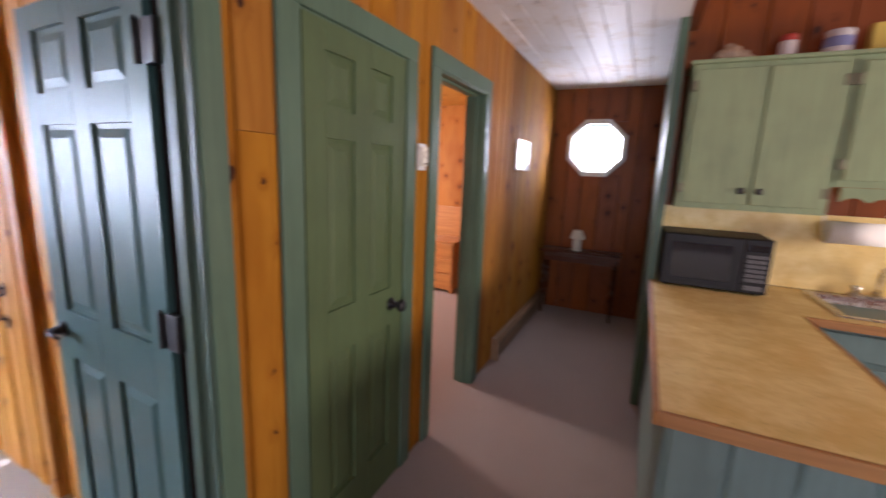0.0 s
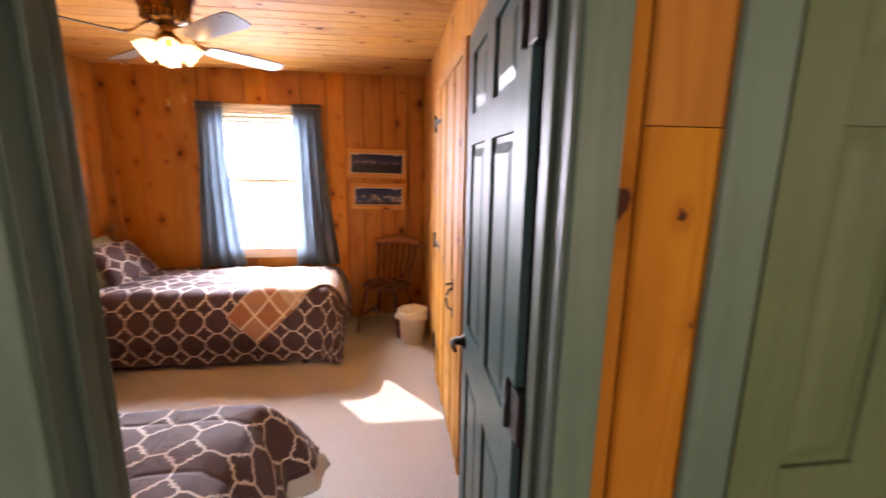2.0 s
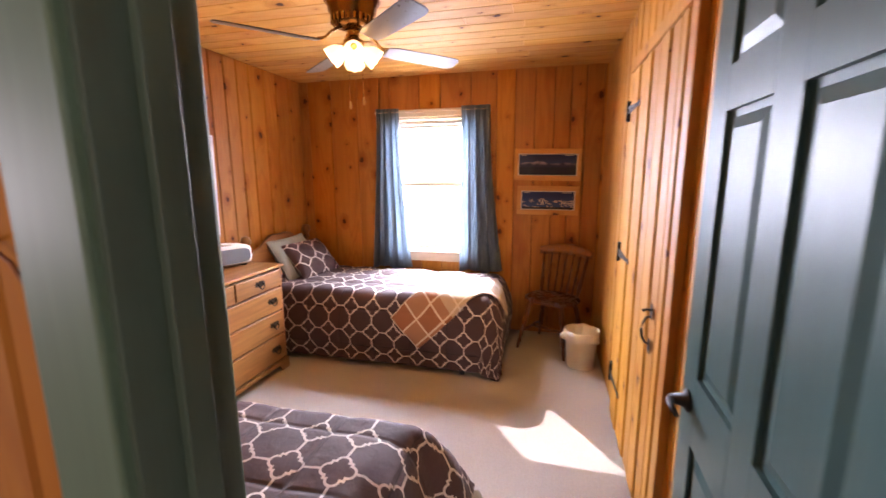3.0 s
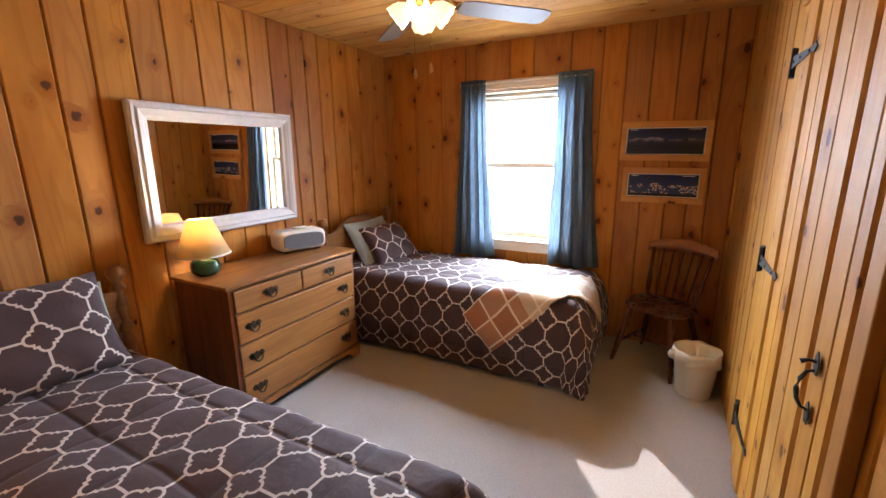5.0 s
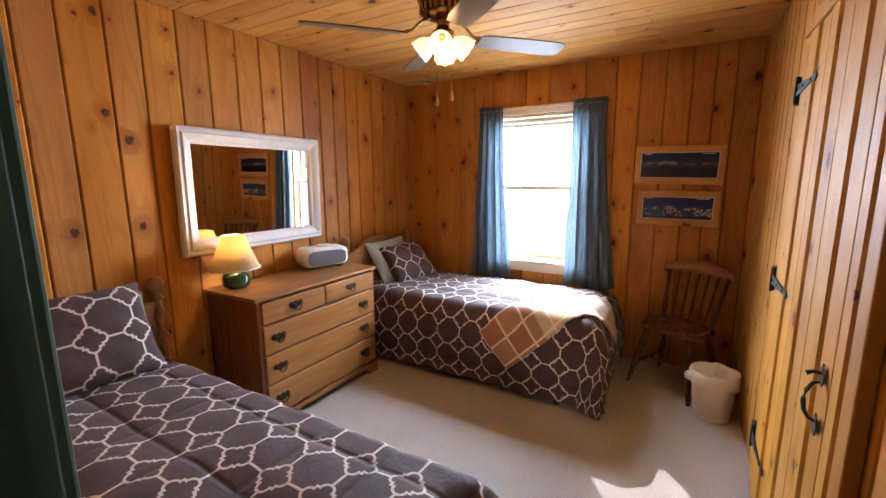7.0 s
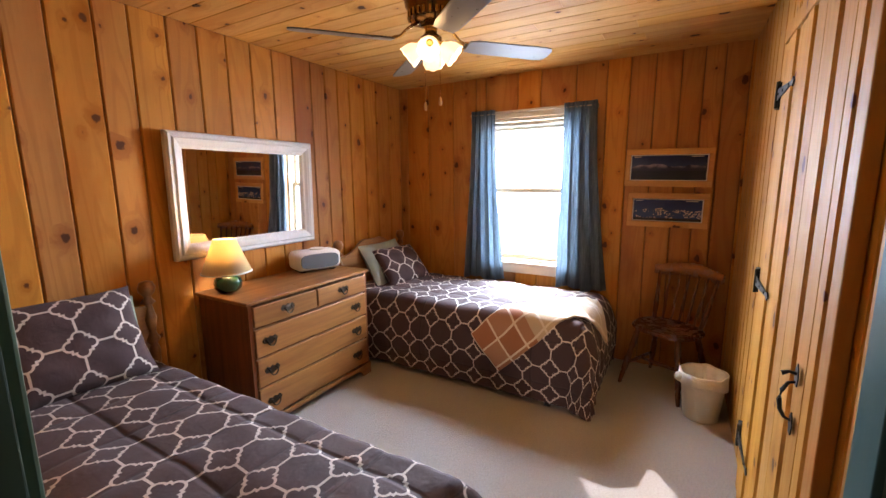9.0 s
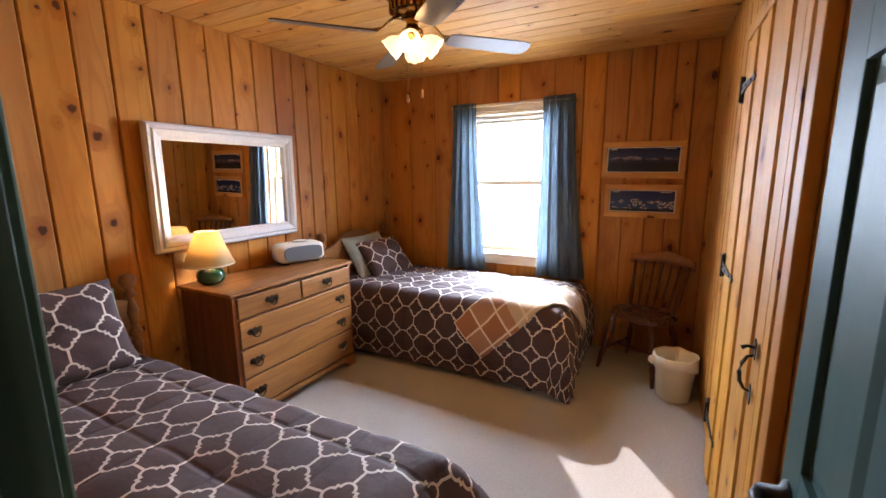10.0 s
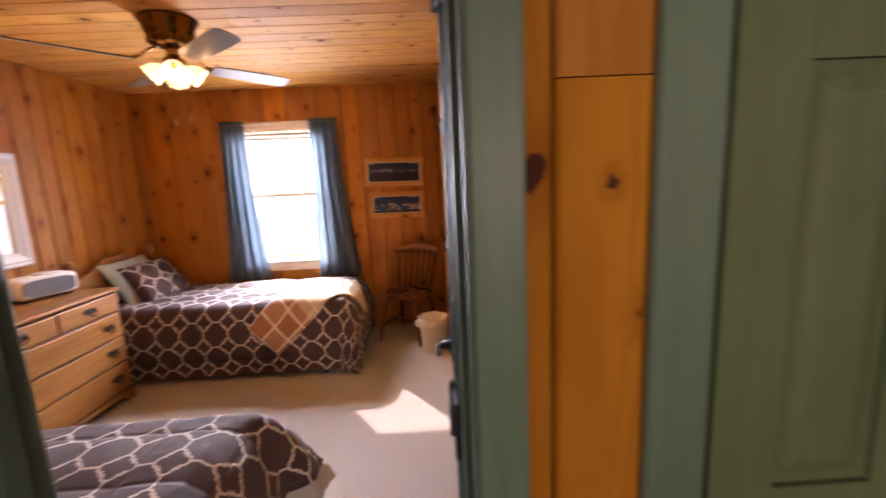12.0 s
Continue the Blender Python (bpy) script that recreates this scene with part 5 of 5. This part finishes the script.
heat = thing("baseboard_heater", "beige metal baseboard heater along the hall wall", "heater")
M_HEAT = paint("heater_enamel", (0.24, 0.15, 0.085), 0.45, 0.08, "y")
part("cover", prism(bmesh.new(), [(XH + 0.002, 0.03), (XH + 0.06, 0.03), (XH + 0.06, 0.15), (XH + 0.035, 0.185), (XH + 0.002, 0.19)], 4.99, 6.77, "y"), M_HEAT, heat)
part("end_cap", prism(bmesh.new(), [(XH + 0.001, 0.0), (XH + 0.066, 0.0), (XH + 0.066, 0.153), (XH + 0.037, 0.192), (XH + 0.001, 0.197)], 4.96, 4.989, "y"), M_HEAT, heat)
part("louvre", boxed(XH + 0.061, XH + 0.064, 5.01, 6.75, 0.135, 0.145), M_BLACK, heat)

sw = thing("thermostat", "cream wall thermostat beside the green doors", "thermostat", pose(XH + 0.001, 3.63, 1.635))
part("plate", boxed(0, 0.008, -0.04, 0.04, -0.065, 0.065, bevel=0.003), M_WHITE, sw)
part("cover", boxed(0.008, 0.026, -0.03, 0.03, -0.045, 0.05, bevel=0.005), M_BLIND, sw)
part("dial", lathe(bmesh.new(), [(0.018, 0.026), (0.018, 0.034), (0.015, 0.036)], (0, 0, 0.012), 20, (1, 0, 0)), M_PORC, sw, "round cream dial")
part("lever", boxed(0.026, 0.03, -0.012, 0.012, -0.036, -0.03), M_BRASS, sw)
hp = thing("hall_picture", "small glazed picture in a thin pale frame", "picture", pose(XH + 0.001, 5.52, 1.735))
# window reflection on the glass is put into the print's pale blue
part("print", boxed(0.004, 0.010, -0.20, 0.20, -0.115, 0.115), plain("print_window_glare", (0.68, 0.76, 0.82), 0.12, grain=0.4, scale=9), hp, "glossy print coloured pale for window glare")
for b in ((-0.215, 0.215, 0.115, 0.13), (-0.215, 0.215, -0.13, -0.115)):
    part("frame_rail", boxed(0, 0.014, *b), M_PORC, hp)
for b in ((-0.215, -0.20, -0.115, 0.115), (0.20, 0.215, -0.115, 0.115)):
    part("frame_stile", boxed(0, 0.014, *b), M_PORC, hp)
cord = thing("hanging_cord", "brown cord looped over a nail on the pine wall", "cord")
part("loop", tube(bmesh.new(), [(XH + 0.012, 1.45, 1.46), (XH + 0.014, 1.51, 1.475), (XH + 0.014, 1.555, 1.47), (XH + 0.012, 1.585, 1.45), (XH + 0.010, 1.605, 1.41), (XH + 0.010, 1.612, 1.36)], 0.002), M_MAPLE_DARK, cord)
part("nail", rod(bmesh.new(), (XH - 0.002, 1.53, 1.468), (XH + 0.02, 1.53, 1.472), 0.002), M_BLACK, cord)
tagged(part("strike_plate", boxed(XR + 0.05, XR + 0.075, D3[1] - 0.013, D3[1] - 0.0085, 0.92, 1.0), M_BLACK), "black strike plate in the green jamb", "strike plate")

# ---- back bedroom, seen through its doorway ----
M_HONEY = wood("honey_maple", (0.50, 0.215, 0.058), (0.38, 0.15, 0.038), "x", 0.35)
ns = thing("nightstand", "honey maple three-drawer nightstand in the back bedroom", "nightstand", pose(-4.24, 6.74, 0))
part("carcass", boxed(-0.25, 0.25, -0.20, 0.22, 0.04, 0.66, bevel=0.004), M_HONEY, ns)
part("top", boxed(-0.27, 0.27, -0.225, 0.23, 0.66, 0.685, bevel=0.005), M_HONEY, ns)
for k, z in enumerate((0.07, 0.27, 0.47)):
    d = part("drawer", boxed(-0.23, 0.23, -0.215, -0.20, z, z + 0.18, bevel=0.005), M_HONEY, ns)
    part("knob", lathe(bmesh.new(), [(0.008, 0), (0.016, 0.015), (0.01, 0.022)], (0, -0.215, z + 0.09), 12, (0, -1, 0)), M_BRONZE, d)
for x in (-0.22, 0.22):
    for y in (-0.17, 0.19):
        part("foot", boxed(x - 0.025, x + 0.025, y - 0.025, y + 0.025, 0, 0.04), M_HONEY, ns)
bh = thing("wooden_headboard", "orange maple headboard standing behind the nightstand", "headboard", pose(-4.45, 7.15, 0))
part("panel", prism(bmesh.new(), [(-0.45, 0.3), (0.45, 0.3), (0.45, 1.02), (0.3, 1.08), (-0.3, 1.08), (-0.45, 1.02)], -0.02, 0.02, "y", bevel=0.005), M_HONEY, bh)
for x in (-0.47, 0.47):
    part("post", rod(bmesh.new(), (x, 0, 0), (x, 0, 1.12), 0.025, 0.02, 12), M_HONEY, bh)
# unseen lamp added inside the windowless room to spill warmth through its doorway
lamp("back_bedroom_fill_light", "AREA", look((-6.15, 5.2, 1.5), (-4.0, 6.3, 0.7)), 120, (1.0, 0.88, 0.78), w=0.9, h=1.1)

# ---- kitchen ----
def slab_top(name):
    n = Nodes(name, 0.32)
    p = n.where()
    a, b = n.noise(p, 7.0, 5, 0.65), n.noise(p, 60.0, 4, 0.7)
    c = n.mix(n.step(a, 0.35, 0.7), (0.66, 0.46, 0.15), (0.80, 0.63, 0.28))
    c = n.mix(n.step(b, 0.55, 0.75, 0.0, 0.5), c, (0.30, 0.18, 0.06))
    n.set("Base Color", c)
    n.set("Roughness", n.math("MULTIPLY_ADD", b, 0.2, 0.34))
    return n.mat


M_TOP = slab_top("ochre_laminate")
M_SPLASH = slab_top("stone_splashback")
M_EDGE = wood("counter_edge_oak", (0.40, 0.18, 0.05), (0.28, 0.12, 0.03), "x", 0.5)
M_STEEL = plain("brushed_steel", (0.6, 0.58, 0.55), 0.28, 1.0, grain=0.1)
PX0, PX1, PY0 = -1.785, -1.07, 3.015      # peninsula
KF = 4.36                                # front of the back run
ct_ = thing("countertop", "ochre mottled laminate countertop with oak edge", "countertop")
part("slab", boxed(PX0 + 0.02, PX1 - 0.02, PY0 + 0.02, YK - 0.035, 0.885, 0.922), M_TOP, ct_)
part("slab", boxed(PX1 - 0.019, -0.90, KF + 0.02, YK - 0.035, 0.885, 0.922), M_TOP, ct_)
part("slab", boxed(-0.25, 1.6, KF + 0.02, YK - 0.035, 0.885, 0.922), M_TOP, ct_)
part("slab", boxed(-0.90, -0.25, KF + 0.02, KF + 0.12, 0.885, 0.922), M_TOP, ct_)
part("slab", boxed(-0.90, -0.25, YK - 0.10, YK - 0.035, 0.885, 0.922), M_TOP, ct_)
for b in ((PX0, PX0 + 0.0195, PY0, YK - 0.32), (PX0 + 0.02, PX1, PY0, PY0 + 0.0195), (PX1 - 0.0195, PX1, PY0 + 0.02, KF + 0.0), (PX1, 1.6, KF, KF + 0.0195)):
    part("edge_strip", boxed(*b, 0.88, 0.923, bevel=0.004), M_EDGE, ct_, "oak edge strip")


def base_cabinet(name, x0, x1, y0, y1, face, label):
    t = thing(name, label, "cabinet")
    part("body", boxed(x0, x1, y0, y1, 0.09, 0.879), M_GREENCAB, t)
    part("toe_kick", boxed(x0 + 0.04, x1 - 0.04, y0 + 0.05, y1 - 0.02, 0, 0.09), M_BLACK, t)
    if face == "end":
        for k in range(4):
            a = x0 + (x1 - x0) * k / 4
            board("y", y0, -1, a, a + (x1 - x0) / 4, 0.09, 0.875, M_GREENCAB, t, thick=0.012, name="panel_board")
        n = int((y1 - y0) / 0.18)
        for k in range(n):
            a = y0 + (y1 - y0) * k / n
            board("x", x0, -1, a, a + (y1 - y0) / n, 0.09, 0.875, M_GREENCAB, t, thick=0.012, name="panel_board")
    else:
        n = max(1, round((x1 - x0) / 0.45))
        for k in range(n):
            a, b = x0 + (x1 - x0) * k / n + 0.01, x0 + (x1 - x0) * (k + 1) / n - 0.01
            d = part("door", boxed(a, b, y0 - 0.02, y0 - 0.001, 0.12, 0.70, bevel=0.004), M_GREENCAB, t)
            part("knob", lathe(bmesh.new(), [(0.006, 0), (0.014, 0.014), (0.008, 0.02)], (b - 0.04, y0 - 0.02, 0.62), 12, (0, -1, 0)), M_BLACK, d)
            part("drawer_front", boxed(a, b, y0 - 0.02, y0 - 0.001, 0.73, 0.86, bevel=0.004), M_GREENCAB, t)
    return t


M_GREENCAB = paint("blue_green_cabinet_paint", (0.135, 0.20, 0.185), 0.4)
base_cabinet("peninsula_cabinet", PX0 + 0.05, PX1 - 0.04, PY0 + 0.06, YK - 0.34, "end", "blue-green boarded kitchen peninsula base")
base_cabinet("sink_cabinet", PX1 + 0.0, 0.0, KF + 0.05, YK - 0.02, "front", "dark green sink base cabinet")
base_cabinet("base_cabinet", 0.002, 1.55, KF + 0.05, YK - 0.02, "front", "dark green kitchen base cabinet run")
tagged(part("splashback", boxed(XP + 0.05, LIV_X, YK - 0.03, YK - 0.018, 0.925, 1.40), M_SPLASH), "mottled tan stone-look splashback", "splashback", kind="structure")


def wall_cabinet(x0, x1, z0, z1, label, doors=2):
    t = thing("wall_cabinet", label, "cabinet", group="kitchen wall cabinets")
    yf = YK - 0.34
    part("body", boxed(x0, x1, yf, YK - 0.032, z0, z1), M_OLIVE, t)
    part("crown", boxed(x0 - 0.015, x1 + 0.0, yf - 0.03, YK - 0.034, z1 + 0.001, z1 + 0.022, bevel=0.004), M_OLIVE, t)
    w = (x1 - x0) / doors
    for k in range(doors):
        a, b = x0 + w * k + 0.03, x0 + w * (k + 1) - 0.03 + (0.02 if k < doors - 1 else 0)
        if k:
            a -= 0.02
        d = part("door", boxed(a, b, yf - 0.02, yf - 0.001, z0 + 0.035, z1 - 0.03, bevel=0.004), M_OLIVE, t)
        for i in range(1, 3):
            gx = a + (b - a) * i / 3
            part("batten", boxed(gx - 0.0015, gx + 0.0015, yf - 0.0212, yf - 0.0203, z0 + 0.04, z1 - 0.035), M_OLIVE, d)
        kx = b - 0.035 if k == 0 else a + 0.035
        part("knob", lathe(bmesh.new(), [(0.007, 0), (0.02, 0.016), (0.012, 0.024)], (kx, yf - 0.02, z0 + 0.115), 14, (0, -1, 0)), M_BLACK, d, "black knob")
        hx_ = a - 0.012 if k == 0 else b + 0.012
        for z in (z0 + 0.12, z1 - 0.12):
            part("hinge", boxed(hx_ - 0.018, hx_ + 0.012, yf - 0.024, yf - 0.0005, z - 0.028, z + 0.028, bevel=0.002), M_HINGE, t, "tarnished cabinet hinge")
    return t


M_HINGE = plain("tarnished_hinge", (0.16, 0.15, 0.09), 0.5, 0.5)
wall_cabinet(-1.70, -0.965, 1.41, 2.245, "sage olive two-door kitchen wall cabinet")
wall_cabinet(-0.96, -0.18, 1.57, 2.245, "sage olive wall cabinet above the sink")
vl = tagged(part("scalloped_valance", bmesh.new(), M_OLIVE), "olive scalloped wooden valance under the cabinet", "valance")
vb = bmesh.new()
pts = [(-0.92, 1.568), (-0.92, 1.49)]
for k in range(6):
    for i in range(6):
        f = (k + i / 6) / 6
        pts.append((-0.92 + 0.74 * f, 1.49 + 0.025 * abs(math.sin(math.pi * i / 6))))
pts += [(-0.18, 1.49), (-0.18, 1.568)]
prism(vb, pts[::-1], YK - 0.34, YK - 0.325, "y")
vb.to_mesh(vl.data)
vb.free()

mw = thing("microwave", "black countertop microwave oven with glass door", "microwave", pose(-1.735, 4.66, 0.923) @ Matrix.Diagonal((1.07, 1.0, 1.11, 1.0)))
M_MW = plain("black_plastic", (0.007, 0.0065, 0.007), 0.5, grain=0.1, Specular_IOR_Level=0.3)
M_MWG = plain("dark_door_glass", (0.008, 0.009, 0.012), 0.06, grain=0.1, bumpy=0)
part("case", boxed(0, 0.52, 0.02, 0.40, 0.012, 0.30, bevel=0.006), M_MW, mw)
dr_ = part("door", boxed(0.004, 0.385, 0.0, 0.0195, 0.014, 0.298, bevel=0.005), M_MW, mw)
part("window", boxed(0.045, 0.34, -0.004, -0.0005, 0.06, 0.255, bevel=0.001), M_MWG, dr_, "dark glass window")
part("control_panel", boxed(0.389, 0.516, 0.0, 0.0195, 0.014, 0.298, bevel=0.004), M_MW, mw)
part("display", boxed(0.405, 0.50, -0.003, -0.0005, 0.235, 0.27), M_MWG, mw)
M_KEY = plain("grey_keys", (0.10, 0.10, 0.105), 0.5)
for r in range(6):
    for c in range(3):
        part("key", boxed(0.408 + c * 0.032, 0.434 + c * 0.032, -0.003, -0.0003, 0.075 + r * 0.025, 0.092 + r * 0.025), M_KEY, mw)
part("open_button", boxed(0.41, 0.495, -0.004, -0.0003, 0.03, 0.055, bevel=0.001), M_KEY, mw)
for x in (0.04, 0.48):
    for y in (0.06, 0.36):
        part("foot", lathe(bmesh.new(), [(0.012, 0), (0.012, 0.012)], (x, y, 0), 10), M_BLACK, mw)

sk = thing("kitchen_sink", "stainless steel kitchen sink set in the counter", "sink")
sb_ = bmesh.new()
sx0, sx1, sy0, sy1 = -0.90, -0.25, KF + 0.12, YK - 0.10
loops = []
for x0, x1, y0, y1, z in ((sx0 - 0.02, sx1 + 0.02, sy0 - 0.02, sy1 + 0.02, 0.924), (sx0 - 0.018, sx1 + 0.018, sy0 - 0.018, sy1 + 0.018, 0.93), (sx0 + 0.02, sx1 - 0.02, sy0 + 0.02, sy1 - 0.02, 0.928), (sx0 + 0.03, sx1 - 0.03, sy0 + 0.03, sy1 - 0.03, 0.90), (sx0 + 0.05, sx1 - 0.05, sy0 + 0.05, sy1 - 0.05, 0.76)):
    loops.append([sb_.verts.new(p) for p in ((x0, y0, z), (x1, y0, z), (x1, y1, z), (x0, y1, z))])
ring_faces(sb_, loops, smooth=False)
sb_.faces.new(loops[-1])
part("basin", sb_, M_STEEL, sk)
fc = thing("faucet", "chrome kitchen faucet with two handles", "faucet", pose(-0.575, YK - 0.085, 0.93))
part("spout", tube(bmesh.new(), [(0, 0, 0), (0, 0, 0.12), (0, -0.03, 0.18), (0, -0.09, 0.20), (0, -0.15, 0.18), (0, -0.17, 0.15)], 0.012), M_STEEL, fc)
part("base", boxed(-0.12, 0.12, -0.025, 0.025, -0.004, 0.014, bevel=0.005), M_STEEL, fc)
for x in (-0.10, 0.10):
    part("handle", lathe(bmesh.new(), [(0.014, 0.012), (0.012, 0.04), (0.022, 0.05), (0.02, 0.065)], (x, 0, 0), 14), M_STEEL, fc)
pt = thing("paper_towel_roll", "white paper towel roll under the wall cabinet", "paper towel", pose(-0.75, YK - 0.16, 1.31))
part("roll", rod(bmesh.new(), (-0.14, 0, 0), (0.14, 0, 0), 0.065, seg=26), plain("paper", (0.8, 0.77, 0.72), 0.9, grain=0.03), pt)
part("holder", tube(bmesh.new(), [(-0.155, 0.0, 0.0), (-0.155, 0.03, 0.10), (-0.155, 0.10, 0.105)], 0.006), M_WHITE, pt)
part("holder", tube(bmesh.new(), [(0.155, 0.0, 0.0), (0.155, 0.03, 0.10), (0.155, 0.10, 0.105)], 0.006), M_WHITE, pt)
part("spindle", rod(bmesh.new(), (-0.158, 0, 0), (0.158, 0, 0), 0.008), M_WHITE, pt)

ZT = 2.268
YT = YK - 0.20
basket = thing("figurine", "cream and brown pottery figurine on the wall cabinet", "ornament", pose(-1.50, YT, ZT))
fg = bmesh.new()
for x, z, r in ((-0.05, 0.045, 0.045), (0.0, 0.055, 0.055), (0.055, 0.04, 0.04), (-0.02, 0.09, 0.03), (0.09, 0.025, 0.025)):
    lathe(fg, [(0.004, -r), (r * 0.7, -r * 0.7), (r, 0), (r * 0.7, r * 0.7), (0.004, r)], (x, 0, z), 14)
part("body", fg, plain("cream_pottery", (0.45, 0.33, 0.22), 0.4, grain=0.6, scale=25), basket)
can = thing("spray_can", "white tin with a red lid on the cabinet", "tin", pose(-1.24, YT, ZT))
part("can", lathe(bmesh.new(), [(0.04, 0), (0.042, 0.005), (0.042, 0.10), (0.038, 0.105)], (0, 0, 0), 20), plain("white_tin", (0.68, 0.62, 0.58), 0.35), can)
part("lid", lathe(bmesh.new(), [(0.038, 0.106), (0.038, 0.135), (0.03, 0.142)], (0, 0, 0), 20), plain("red_lid", (0.5, 0.06, 0.04), 0.35), can, "red lid")
jar = thing("canister", "white canister with blue band on the cabinet", "canister", pose(-1.02, YT, ZT))
part("can", lathe(bmesh.new(), [(0.062, 0), (0.064, 0.006), (0.064, 0.135), (0.058, 0.14)], (0, 0, 0), 24), M_WHITE, jar)
part("band", lathe(bmesh.new(), [(0.0645, 0.05), (0.0655, 0.052), (0.0655, 0.10), (0.0645, 0.102)], (0, 0, 0), 24), plain("blue_band", (0.2, 0.22, 0.4), 0.4), jar, "blue printed band")
box_ = thing("yellow_box", "yellow carton standing on the wall cabinet", "carton", pose(-0.83, YT, ZT))
part("carton", boxed(-0.06, 0.06, -0.03, 0.03, 0, 0.16, bevel=0.003), plain("yellow_card", (0.62, 0.45, 0.08), 0.6), box_)
